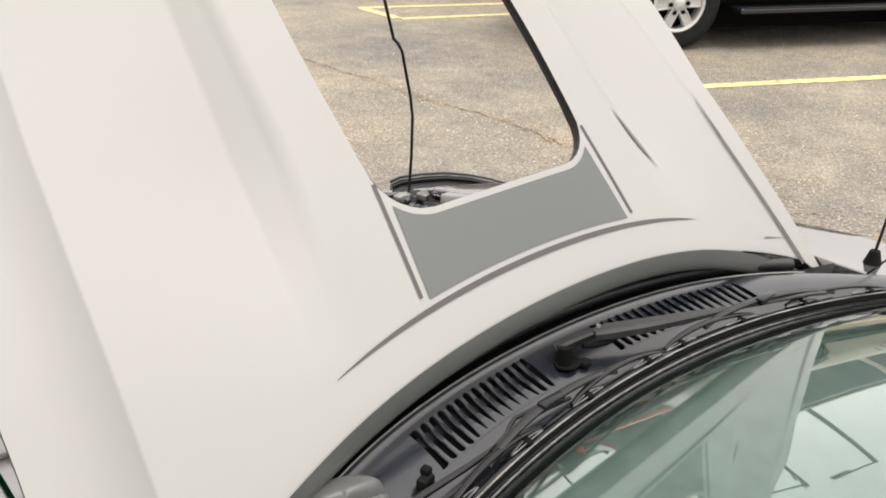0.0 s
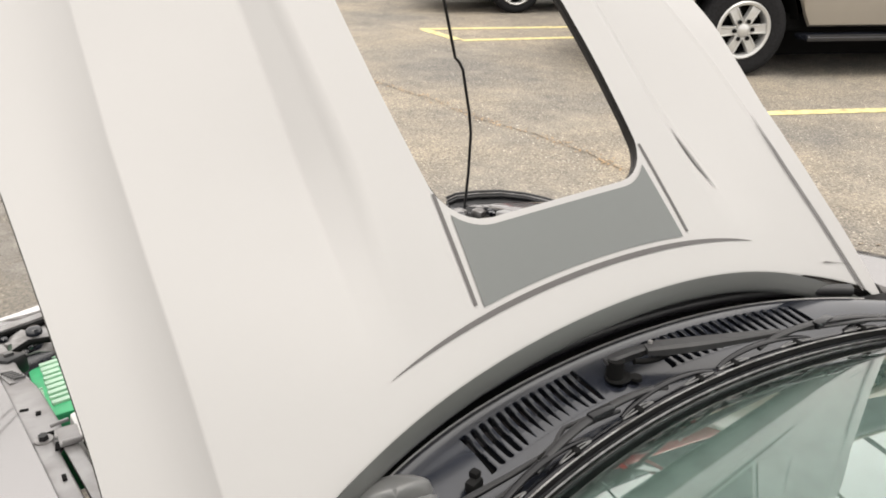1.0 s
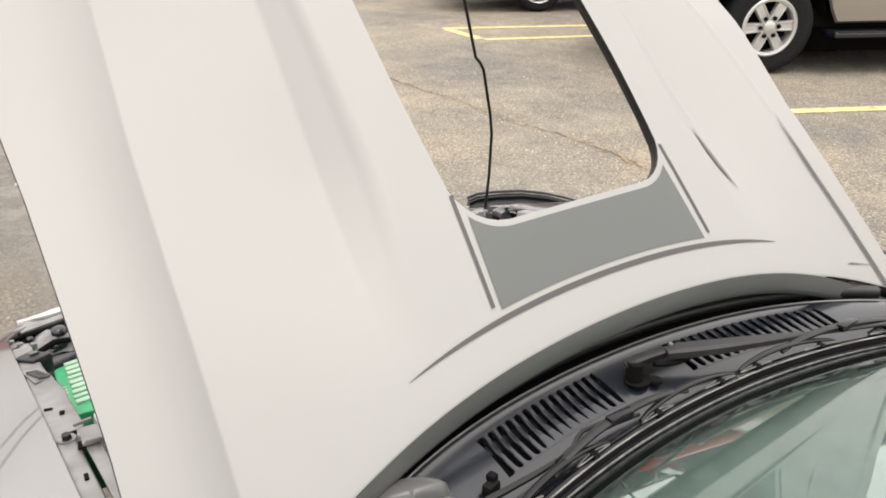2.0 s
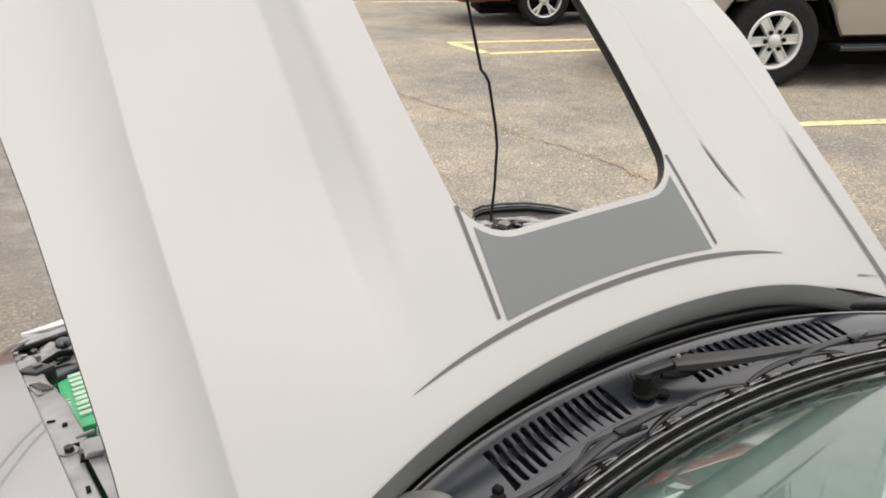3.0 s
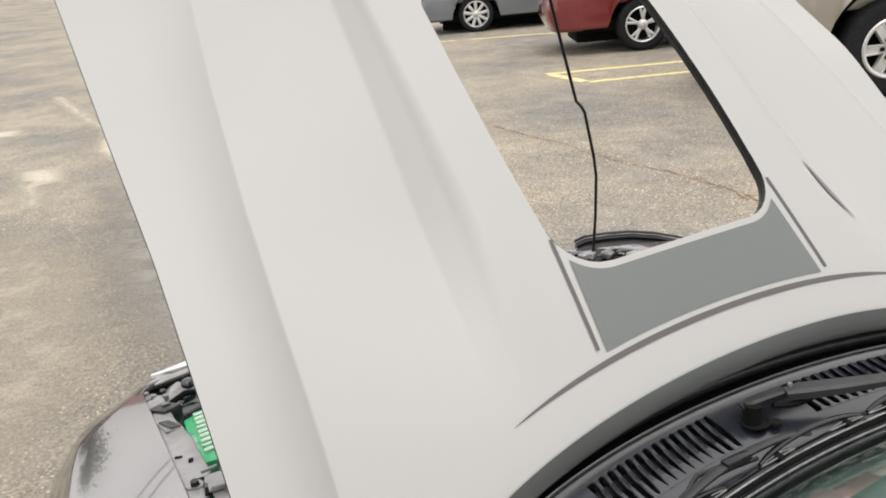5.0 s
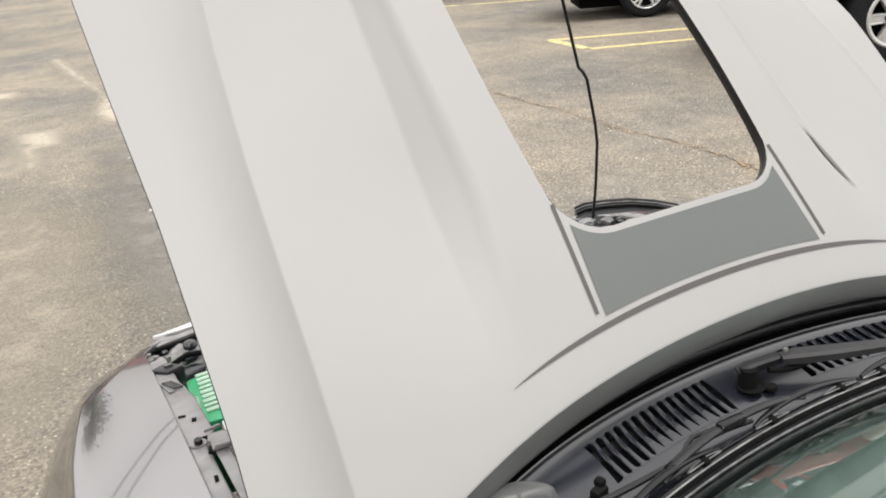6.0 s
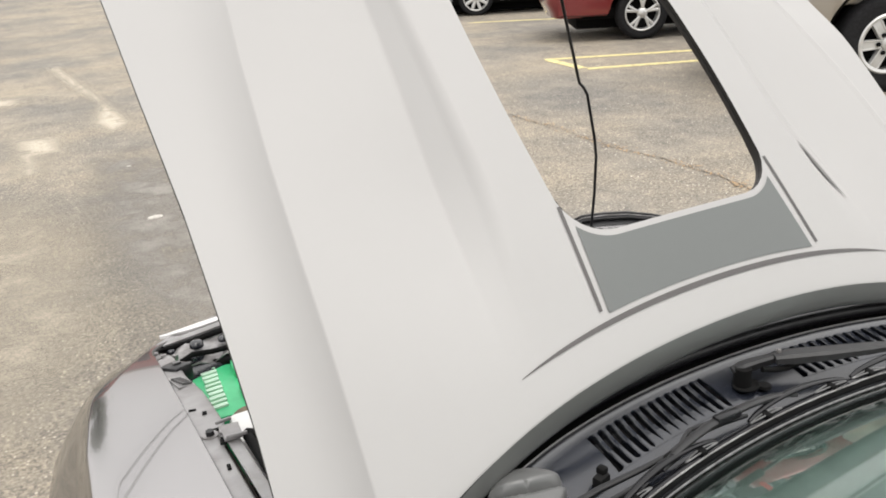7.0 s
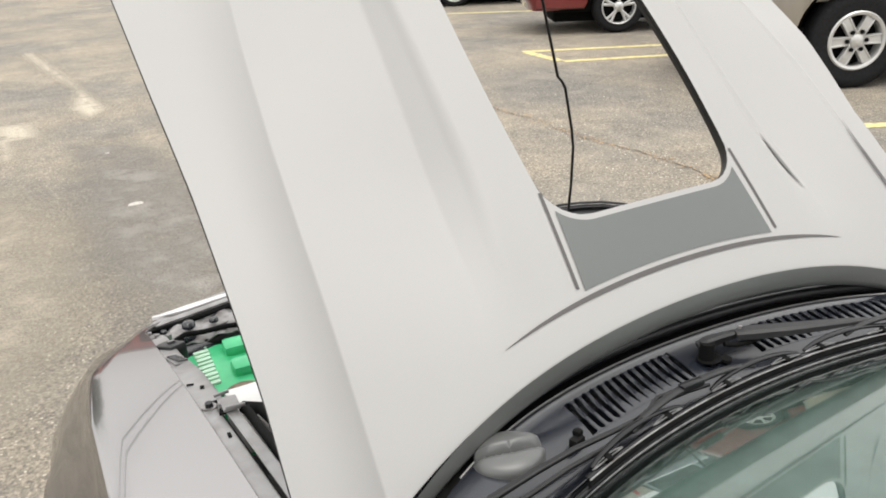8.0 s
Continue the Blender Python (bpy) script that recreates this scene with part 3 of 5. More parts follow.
wiper = part("wiper_arm", bar(bmesh.new(), [(-0.008, 0.203, 0.944), (0.004, 0.199, 0.949), (0.024, 0.194, 0.952), (0.044, 0.189, 0.954), (0.058, 0.184, 0.956)], [0.015, 0.018, 0.017, 0.015, 0.014], [0.012, 0.014, 0.013, 0.011, 0.010]), BLACKM, CAR, "dark grey wiper arm lying above the cowl", False)
bm = bmesh.new()
bmesh.ops.create_cone(bm, cap_ends=True, segments=22, radius1=0.0135, radius2=0.0120, depth=0.030, matrix=pose(0.001, 0.193, 0.937))
part("pivot", bm, VOID, wiper, "black wiper pivot")
part("channel", bar(bmesh.new(), [(0.050, 0.182, 0.957), (0.070, 0.172, 0.959), (0.118, 0.149, 0.960), (0.174, 0.126, 0.960), (0.226, 0.107, 0.959), (0.252, 0.098, 0.958)],
                    [0.018, 0.027, 0.026, 0.021, 0.014, 0.009], [0.010, 0.014, 0.013, 0.011, 0.008, 0.006]), ARM, wiper, "dark grey flat channel of the wiper arm", False)
part("rod", bar(bmesh.new(), [(0.236, 0.109, 0.955), (0.262, 0.096, 0.956), (0.335, 0.066, 0.956), (0.402, 0.041, 0.955), (0.430, 0.027, 0.953)], [0.008, 0.007, 0.007, 0.007, 0.007], [0.004] * 5), BLACKM, wiper, "thin flat rod of the wiper arm", False)
bm = bmesh.new()
bmesh.ops.create_cone(bm, cap_ends=True, segments=14, radius1=0.0034, radius2=0.0030, depth=0.004, matrix=pose(0.060, 0.183, 0.9655))
part("hinge_pin", bm, BRACKET, wiper, "bright hinge pin")
part("spring", tube(bmesh.new(), [(0.028, 0.183, 0.945), (0.045, 0.176, 0.942), (0.062, 0.168, 0.944), (0.080, 0.163, 0.949)], 0.0045, 8), VOID, wiper, "black tension spring under the arm")
part("spring_clip", tube(bmesh.new(), [(0.058, 0.180, 0.957), (0.052, 0.177, 0.950), (0.054, 0.173, 0.943), (0.066, 0.168, 0.943)], 0.0016, 6), BLACKM, wiper, "thin bent wire clip")


def loop(x0, x1, dy, wide, z, rise):
    """A long flat ring of wire lying along the windscreen's foot."""
    pts = []
    for k in range(21):
        t = 2 * math.pi * k / 20
        c, q = math.cos(t), math.sin(t)
        pts.append(along((x0 + x1) / 2 + (x1 - x0) / 2 * c, dy + wide / 2 * q * (0.55 + 0.45 * abs(q)), z + rise * (1 - c * c)))
    return tube(bmesh.new(), pts, 0.0012, 6)


def wiper_blade(x0, x1, dy, z, lab):
    """A jointed blade: rubber, a backing strip with a painted highlight, two yokes and the bridge over them."""
    L = x1 - x0
    xs = np.linspace(x0, x1, 24)
    blade = part("wiper_blade", bar(bmesh.new(), [along(x, dy - 0.004, z - 0.006) for x in xs], [0.004] * 24, [0.011] * 24), RUBBER, CAR, lab)
    part("backing_strip", bar(bmesh.new(), [along(x, dy, z) for x in xs], [0.009] * 24, [0.003] * 24), GLOSSB, blade, "glossy black backing strip")
    # highlight along the backing strip, painted as a thin pale line
    part("strip_highlight", tube(bmesh.new(), [along(x, dy - 0.0052, z + 0.001) for x in xs], 0.0011, 5), BRACKET, blade, "thin grey line painting the strip's highlight")
    for k0, k1 in ((0.03, 0.43), (0.57, 0.97)):
        ks = np.linspace(k0, k1, 13)
        hump = [math.sin(math.pi * (k - k0) / (k1 - k0)) ** 0.7 for k in ks]
        part("yoke", bar(bmesh.new(), [along(x0 + L * k, dy + 0.006 + 0.006 * h, z + 0.003 + 0.010 * h) for k, h in zip(ks, hump)], [0.005 + 0.004 * h for h in hump], [0.004] * 13), GLOSSB, blade, "glossy black blade yoke")
        for a, b in ((k0, k0 + 0.13), (k1 - 0.13, k1)):
            part("claw", loop(x0 + L * a, x0 + L * b, dy + 0.003, 0.0055, z + 0.002, 0.003), EDGE, blade, "open wire claw of the blade")
            bm = bmesh.new()
            c = along(x0 + L * (a + b) / 2, dy + 0.002, z + 0.004)
            box(bm, c, (0.010, 0.011, 0.005), 0.0015)
            part("rivet_block", bm, VOID, blade, "small black joint block")
    ks = np.linspace(0.22, 0.78, 15)
    hump = [math.sin(math.pi * (k - 0.22) / 0.56) ** 0.6 for k in ks]
    part("bridge", bar(bmesh.new(), [along(x0 + L * k, dy + 0.010 + 0.008 * h, z + 0.006 + 0.013 * h) for k, h in zip(ks, hump)], [0.006 + 0.006 * h for h in hump], [0.005] * 15), BLACKM, blade, "black blade bridge")
    bm = bmesh.new()
    box(bm, along(x0 + L * 0.5, dy + 0.016, z + 0.019), (0.040, 0.013, 0.011), 0.003)
    part("adapter", bm, GLOSSB, blade, "glossy black clip that joins arm and blade")
    return blade


wiper_blade(-0.352, 0.108, 0.014, 0.944, "black wiper blade along the windscreen's foot")
wiper_blade(0.092, 0.560, 0.014, 0.945, "black wiper blade along the windscreen's foot")
# the other wiper: a flat arm that ends in a wire frame
wiper2 = part("wiper_arm", bar(bmesh.new(), [(-0.60, 0.010, 0.936), (-0.47, 0.083, 0.942), (-0.40, 0.094, 0.943), (-0.331, 0.102, 0.944), (-0.270, 0.103, 0.945), (-0.218, 0.1055, 0.946)],
                               [0.012, 0.010, 0.009, 0.008, 0.007, 0.006], [0.008, 0.007, 0.006, 0.006, 0.005, 0.005]), BLACKM, CAR, "dark grey narrow wiper arm", False)
part("frame_rod", bar(bmesh.new(), [(-0.225, 0.104, 0.947), (-0.195, 0.112, 0.948), (-0.180, 0.121, 0.948), (-0.165, 0.1275, 0.948), (-0.130, 0.1255, 0.948), (-0.085, 0.118, 0.947)], [0.0055] * 6, [0.004] * 6), BLACKM, wiper2, "bent black rod of the arm's end", False)
part("frame_rod", bar(bmesh.new(), [(-0.200, 0.108, 0.946), (-0.160, 0.1165, 0.946), (-0.120, 0.117, 0.946), (-0.080, 0.113, 0.946)], [0.0045] * 4, [0.004] * 4), BLACKM, wiper2, "straight black rod of the arm's end", False)
part("link", bar(bmesh.new(), [(-0.46, 0.060, 0.939), (-0.36, 0.078, 0.942), (-0.30, 0.0835, 0.943), (-0.228, 0.095, 0.944), (-0.195, 0.104, 0.945)], [0.006] * 5, [0.005] * 5), BLACKM, wiper2, "black thin link of the wiper arm", False)
bm = bmesh.new()
box(bm, (-0.224, 0.099, 0.947), (0.016, 0.012, 0.008), 0.002, pose(0, 0, 0, 0, 0, 12))
part("joint", bm, VOID, wiper2, "small black joint of the arm")
# hooks of the finisher between blades and cowl
rnd = random.Random(11)
for i in range(9):
    x0 = -0.30 + i * 0.085 + rnd.uniform(-.015, .015)
    L = rnd.uniform(.03, .05)
    dy = rnd.uniform(.030, .037)
    part("clip", bar(bmesh.new(), [along(x0 + L * k, dy + 0.004 * math.sin(9 * k), 0.9265) for k in (0, .35, .7, 1)], [.0045] * 4, [.0045] * 4), rnd.choice((BLACKM, GLOSSB)), cowl, "short dark clip at the windscreen's foot", False)
# rounded cap with a curved fold across it
rows = []
for i in range(15):
    th = i / 14 * math.pi / 2
    row = []
    for k in range(44):
        t = 2 * math.pi * k / 44
        px, py = math.sin(th) * math.cos(t), math.sin(th) * math.sin(t)
        fold = py + 0.10 - 0.30 * (px - 0.1) ** 2 + 0.25 * px
        z = 0.921 + 0.028 * math.cos(th) ** 0.5 - 0.020 * math.exp(-(fold / 0.11) ** 2) - (0.005 * smooth(0.1, -0.25, fold))
        row.append((-0.397 + 0.047 * px * (1 + 0.10 * math.cos(2 * t)), 0.153 + 0.042 * py, z if i < 14 else 0.912))
    rows.append(row)
part("pivot_cover", sheet(rows, True), mat("grey_rubber_cap", (0.085, 0.087, 0.086), 0.34, vary=0.1, scale=30), CAR, "rounded grey cap with a curved fold on the cowl")
bm = bmesh.new()
box(bm, (-0.304, 0.131, 0.926), (0.021, 0.014, 0.016), 0.004, pose(0, 0, 0, 0, 0, 15))
nozzle = part("washer_nozzle", bm, RUBBER, CAR, "small black washer nozzle")
bm = bmesh.new()
box(bm, (-0.299, 0.136, 0.936), (0.011, 0.012, 0.010), 0.003, pose(0, 0, 0, 0, 0, 15))
part("jet", bm, VOID, nozzle, "black jet of the nozzle")

# ---- fenders, doors, roof ----
def fender_z(y):
    return 0.805 - 0.17 * (y - 0.7) - 0.035 * (y - 0.7) ** 2 if y > 0.15 else 0.888 + 0.015 * min(1, 0.15 - y)


AXLES = (0.66, -1.91)


def lower_z(y):
    z = 0.20
    for a in AXLES:
        d = abs(y - a)
        if d < 0.36:
            z = max(z, 0.31 + math.sqrt(0.36 ** 2 - d * d))
    return z


def outer_x(y):
    """The shoulder's half width."""
    return interp(y, [-3.02, -2.9, -2.5, -1.9, -1.2, -0.4, 0.3, 0.66, 1.0, 1.15, 1.22, 1.28, 1.32, 1.345, 1.375, 1.40, 1.425, 1.445], [0.50, 0.68, 0.81, 0.85, 0.83, 0.83, 0.858, 0.864, 0.851, 0.838, 0.826, 0.806, 0.78, 0.757, 0.722, 0.68, 0.62, 0.55])


def crest_x(y):
    """Where the fender's top turns sharply into its side."""
    return min(outer_x(y), interp(y, [-3.02, 0.3, 0.48, 0.65, 0.78, 0.93, 1.055, 1.136, 1.245, 1.317, 1.345, 1.375, 1.40, 1.445], [0.9, 0.87, 0.861, 0.858, 0.856, 0.845, 0.831, 0.80, 0.735, 0.69, 0.672, 0.63, 0.56, 0.50]))


def body_section(y, inner=0.682):
    zf, xo, zb, xc = fender_z(y), outer_x(y), lower_z(y), crest_x(y)
    ins = min(inner, xc - 0.02)

    def top(x):
        return zf + 0.003 - 0.25 * (x - 0.755) ** 2
    pts = [(ins, zf - 0.012), (ins + 0.0008, top(ins) - 0.003), (ins + 0.003, top(ins))] + [(ins + k * (xc - 0.006 - ins), top(ins + k * (xc - 0.006 - ins))) for k in (0.2, 0.4, 0.6, 0.8, 1.0)]
    zc = top(xc - 0.006)
    pts += [(xc - 0.0015, zc - 0.0012), (xc + 0.0015, zc - 0.004), (xc + 0.003, zc - 0.009), (max(xc, xo - 0.012) + 0.012, zf - 0.033), (xo + 0.026, zf - 0.06), (xo + 0.058, zf - 0.10), (xo + 0.090, zf - 0.15)]
    ztop = zf - 0.15
    for k in (0.25, 0.5, 0.75, 1.0):
        pts.append((xo + 0.090 + 0.03 * math.sin(k * 2.4) - 0.05 * k * k, ztop + (min(zb, ztop - 0.01) - ztop) * k))
    return pts


def body_panel(name, y0, y1, s, lab, n=30):
    ys = np.linspace(y0, y1, n)
    rows = [[(s * x, y, z) for x, z in body_section(y)] for y in ys]
    return part(name, thick(sheet(rows), 0.003), SILVER, CAR, lab)


for s in (-1, 1):
    fender = body_panel("fender", 0.06, 1.445, s, "glossy silver front fender", 52)
    # flange along the top with its bolt and slots; black insets paint the slots' shade
    def flange(name, xo_, xi, y0, y1, dz, lab):
        ys = np.linspace(y0, y1, 24)
        rows = [[(s * x, y, fender_z(y) + d) for x, d in ((xo_(y), dz), (xo_(y) * .6 + xi(y) * .4, dz), (xi(y) + .003, dz), (xi(y), dz - .003), (xi(y) - .002, dz - .04))] for y in ys]
        return part(name, thick(sheet(rows), 0.003), PRIMER, fender, lab)
    flange("flange", lambda y: 0.6826, lambda y: 0.636 + 0.020 * smooth(0.73, 0.70, y) + 0.012 * smooth(0.9, 1.05, y), 0.30, 1.21, -0.004, "silver inner flange of the fender")
    flange("inner_rail", lambda y: 0.650, lambda y: 0.629, 0.28, 0.66, -0.001, "silver rail inside the flange")
    bm = bmesh.new()
    bmesh.ops.create_cone(bm, cap_ends=True, segments=6, radius1=0.008, radius2=0.007, depth=0.010, matrix=pose(s * 0.668, 0.692, fender_z(0.692) + 0.002))
    part("bolt", bm, BLACKM, fender, "dark fender bolt", smooth=False)
    bm = bmesh.new()
    bmesh.ops.create_cone(bm, cap_ends=True, segments=20, radius1=0.014, radius2=0.013, depth=0.003, matrix=pose(s * 0.668, 0.692, fender_z(0.692) - 0.002))
    part("washer", bm, BRACKET, fender, "grey steel washer", smooth=False)
    for x, y, a, b, t in ((0.673, 0.83, .013, .006, 20), (0.657, 0.799, .008, .013, 10), (0.655, 0.709, .012, .010, 0), (0.651, 0.656, .016, .026, 12), (0.640, 0.650, .022, .004, 0), (0.667, 0.557, .006, .018, 5)):
        bm = bmesh.new()
        box(bm, (s * x, y, fender_z(y) - 0.0028), (a, b, 0.003), 0.001, pose(0, 0, 0, -9.6, 0, s * t))
        part("slot", bm, VOID, fender, "black inset painting a slot's shade in the flange")
    bm = bmesh.new()
    box(bm, (s * 0.640, 0.690, fender_z(0.69) + 0.001), (0.026, 0.030, 0.006), 0.002, pose(0, 0, 0, -9.6, 0, s * 8))
    part("bracket", bm, BRACKET, fender, "grey bracket beside the bolt")
    bm = bmesh.new()
    box(bm, (s * 0.637, 0.668, fender_z(0.668) + 0.0035), (0.030, 0.058, 0.006), 0.002, pose(0, 0, 0, -9.6, 0, s * 5))
    box(bm, (s * 0.634, 0.640, fender_z(0.640) + 0.008), (0.034, 0.006, 0.006), 0.002, pose(0, 0, 0, -9.6, 0, s * 9))
    box(bm, (s * 0.640, 0.716, fender_z(0.716) + 0.007), (0.028, 0.005, 0.006), 0.002, pose(0, 0, 0, -9.6, 0, s * -6))
    part("bracket", bm, PRIMER, fender, "stepped silver bracket on the flange")
    seal = [(s * (0.618 - 0.006 * math.sin((y - 0.3) * 3)), y, fender_z(y) - 0.014) for y in np.linspace(0.28, 0.66, 14)]
    part("rubber_seal", tube(bmesh.new(), seal, 0.009, 8), RUBBER, fender, "black rubber seal along the flange")
    body_panel("door", -1.22, 0.055, s, "silver car door", 26)
    body_panel("quarter_panel", -3.0, -1.225, s, "silver rear quarter panel", 44)

# bumper, header panel and headlights
rows = []
for k in np.linspace(-1, 1, 41):
    x = 0.80 * k
    y = 1.508 - 0.12 * k * k - 0.17 * k ** 8
    z = 0.665 + 0.01 * (1 - k * k)
    rows.append([(x, y - 0.05, z - 0.004), (x, y - 0.02, z + 0.004), (x * 1.01, y, z - 0.006), (x * 1.03, y + 0.03, z - 0.05), (x * 1.06, y + 0.055, z - 0.13),
                 (x * 1.08, y + 0.06, z - 0.24), (x * 1.07, y + 0.04, z - 0.36), (x * 1.03, y - 0.0, z - 0.45)])
part("front_bumper", thick(sheet(rows), 0.004), SILVER, CAR, "silver front bumper cover")
rows = []
for k in np.linspace(-1, 1, 31):
    x = 0.66 * k
    y = 1.46 - 0.14 * k * k
    rows.append([(x, y, 0.655), (x, y - 0.03, 0.645), (x, y - 0.07, 0.655), (x, y - 0.12, 0.64), (x, y - 0.14, 0.60)])
rows_seal = []
for k in np.linspace(-1, 1, 41):
    x = 0.66 * k if k < 0 else 0.60 * k
    q = smooth(0.55, 0.72, -k)
    y = 1.508 - 0.12 * (0.825 * k) ** 2 - 0.17 * (0.825 * k) ** 8 - 0.024 * q
    z = 0.665 + 0.01 * (1 - k * k) - 0.008 * q
    rows_seal.append([(x, y - 0.075, z - 0.012), (x, y - 0.050, z + 0.003), (x, y - 0.018, z + 0.009), (x, y + 0.004, z + 0.004), (x, y + 0.012, z - 0.012)])
part("bumper_seal", sheet(rows_seal), VOID, CAR, "black plastic seal behind the bumper's edge")
part("header_panel", thick(sheet(rows), 0.003), BLACKP, CAR, "black header panel behind the bumper")
# far side's brackets, bar and clips are black, painting that corner's darkness
for s in (-1, 1):
    bm = bmesh.new()
    box(bm, (s * 0.55, 1.32, 0.635), (0.20, 0.07, 0.05), 0.012, pose(0, 0, 0, 0, 0, -s * 14))
    part("headlight_housing", bm, BRACKET if s < 0 else BLACKP, CAR, "metal headlight bracket")
    bm = bmesh.new()
    box(bm, (s * 0.60, 1.385, 0.655), (0.17, 0.012, 0.018), 0.004, pose(0, 0, 0, 0, 0, -s * 16))
    part("headlight_trim", bm, SILVER if s < 0 else BLACKP, CAR, "narrow strip over the headlight")
    # the sky's reflection on the bumper's top, painted as a bright strip
    strip = [(0.650, 1.403, .004), (0.635, 1.407, .012), (0.615, 1.413, .018), (0.585, 1.420, .026), (0.55, 1.427, .030), (0.49, 1.434, .024), (0.44, 1.443, .026), (0.36, 1.455, .028), (0.25, 1.466, .028)]
    rows = [[(s * x, y + .002, 0.668), (s * x, y, 0.674), (s * (x + .001), y - w * .4, 0.677), (s * (x + .002), y - w, 0.675), (s * (x + .002), y - w - .002, 0.668)] for x, y, w in strip]
    if s < 0:
        part("bumper_highlight", sheet(rows), BRIGHT, CAR, "narrow bright strip painting the sky's reflection on the bumper's top")
    if s > 0:
        edge = [(.640, 1.440, .672), (.665, 1.425, .685), (.72, 1.392, .691), (.783, 1.353, .692), (.83, 1.29, .692), (.858, 1.225, .69), (.868, 1.17, .69)]
        cover = part("lamp_cover", sheet([[(x + .006, y + .01, z - .03), (x + .003, y + .004, z - .004), (x, y, z + .003), (x - .02, y - .03, z + .001), (x - .05, y - .07, z - .012), (x - .07, y - .10, z - .03)] for x, y, z in edge]), BLACKM, CAR, "dark headlamp cover between black seals")
        for d, r in ((0.0, .007), (.036, .005)):
            part("lamp_seal", tube(bmesh.new(), [(x - d * .55, y - d, z + .005) for x, y, z in edge], r, 8), BLACKM, cover, "thin black rubber seal")
        part("lamp_trim", tube(bmesh.new(), [(x - .007, y - .012, z + .006) for x, y, z in edge], 0.0022, 6), BRACKET, cover, "thin pale line on the lamp cover")
        bm = bmesh.new()
        for a, b, w in ((0.60, 1.33, .06), (0.66, 1.30, .05), (0.71, 1.26, .045)):
            box(bm, (a, b, 0.672), (w, .035, .02), .006, pose(0, 0, 0, 6, 4, 24))
        part("lamp_mount", bm, BRACKET, CAR, "pale stamped lamp mount")
    # crumpled sheet metal, its bar and knobs behind the headlight
    rows = []
    for a in np.linspace(0, 1, 17):
        row = []
        for b in np.linspace(0, 1, 13):
            x, y = 0.650 - 0.25 * a, 1.250 + 0.085 * b + 0.025 * a * b
            z = 0.648 + 0.005 * math.sin(14 * a + 5 * b) + 0.004 * math.sin(27 * a - 11 * b + 1) + 0.012 * b
            row.append((s * x, y, z))
        rows.append(row)
    part("headlight_bracket", thick(sheet(rows), 0.003), BRACKET if s < 0 else BLACKP, CAR, "crumpled grey sheet metal behind the headlight")
    bm = bmesh.new()
    bar(bm, [(s * 0.672, 1.346, .672), (s * 0.625, 1.354, .675), (s * 0.575, 1.360, .677), (s * 0.44, 1.385, .680)], [.014, .022, .022, .022], [.008] * 4)
    part("support_bar", bm, PRIMER if s < 0 else BLACKP, CAR, "pale grey bar behind the bumper")
    part("bar_gasket", tube(bmesh.new(), [(s * 0.680, 1.335, .668), (s * 0.63, 1.338, .668), (s * 0.57, 1.342, .669), (s * 0.44, 1.362, .670)], .006, 8), VOID, CAR, "black gasket under the bar")
    for x, y, z, r in ((0.583, 1.295, .686, .017), (0.640, 1.322, .668, .009), (0.602, 1.262, .668, .010), (0.520, 1.300, .678, .012)):
        bm = bmesh.new()
        disc = [(0, r * .6), (r * .25, r), (r * .9, r * .95), (r * 1.15, r * .6), (r * 1.2, .0005)]
        disc_ring(bm, disc, 16)
        part("adjuster", placed(bm, pose(s * x, y, z - r, 0, -90, 0)), BLACKP, CAR, "black adjuster knob")
    for x, y, t in ((0.690, 1.300, 20), (0.676, 1.262, -15), (0.668, 1.218, 30), (0.655, 1.235, 60)):
        bm = bmesh.new()
        box(bm, (s * x, y, fender_z(y) - .016), (.030, .016, .014), .003, pose(0, 0, 0, 8, s * 6, s * t))
        box(bm, (s * (x - .012), y - .008, fender_z(y) - .010), (.012, .010, .014), .002, pose(0, 0, 0, -6, 0, s * t))
        part("clip", bm, BRACKET if s < 0 else BLACKP, CAR, "small grey clip beside the fender")

# engine bay tub
bm = bmesh.new()
grid(bm, [[(x, y, z) for x, z in ((-0.645, fender_z(y) - 0.03), (-0.60, 0.55), (-0.55, 0.35), (0, 0.3), (0.55, 0.35), (0.60, 0.55), (0.645, fender_z(y) - 0.03))] for y in np.linspace(0.20, 1.30, 12)])
part("engine_bay", bm, BAY, CAR, "dirty grey engine bay walls")
bm = bmesh.new()
grid(bm, [[(x, 0.24 - 0.3 * x * x, z) for x in np.linspace(-0.66, 0.66, 9)] for z in (0.25, 0.6, 0.9)])
part("firewall", bm, BAY, CAR, "dark firewall")
bm = bmesh.new()
box(bm, (0, 0.80, 0.56), (0.55, 0.62, 0.30), 0.04)
box(bm, (0, 0.78, 0.72), (0.30, 0.36, 0.06), 0.02)
part("engine", bm, BLACKM, CAR, "dark engine block")
bm = bmesh.new()
box(bm, (0, 1.30, 0.58), (0.95, 0.05, 0.10), 0.012)
part("radiator_support", bm, BLACKM, CAR, "black radiator support bar")

# battery
BX, BY, BZ = -0.532, 1.137, 0.637
BT = pose(BX, BY, BZ, 0, 0, -4)
bm = bmesh.new()
box(bm, (0, 0, -0.10), (0.185, 0.245, 0.19), 0.006)
battery = part("battery", placed(bm, BT), GREEN, CAR, "bright green car battery with pale lettering bars")
for y in (-0.048, 0.058):
    bm = bmesh.new()
    box(bm, (0.032, y, 0.004), (0.070, 0.060, 0.030), 0.0145)
    part("cap", placed(bm, BT), GREEN, battery, "raised green battery cap")
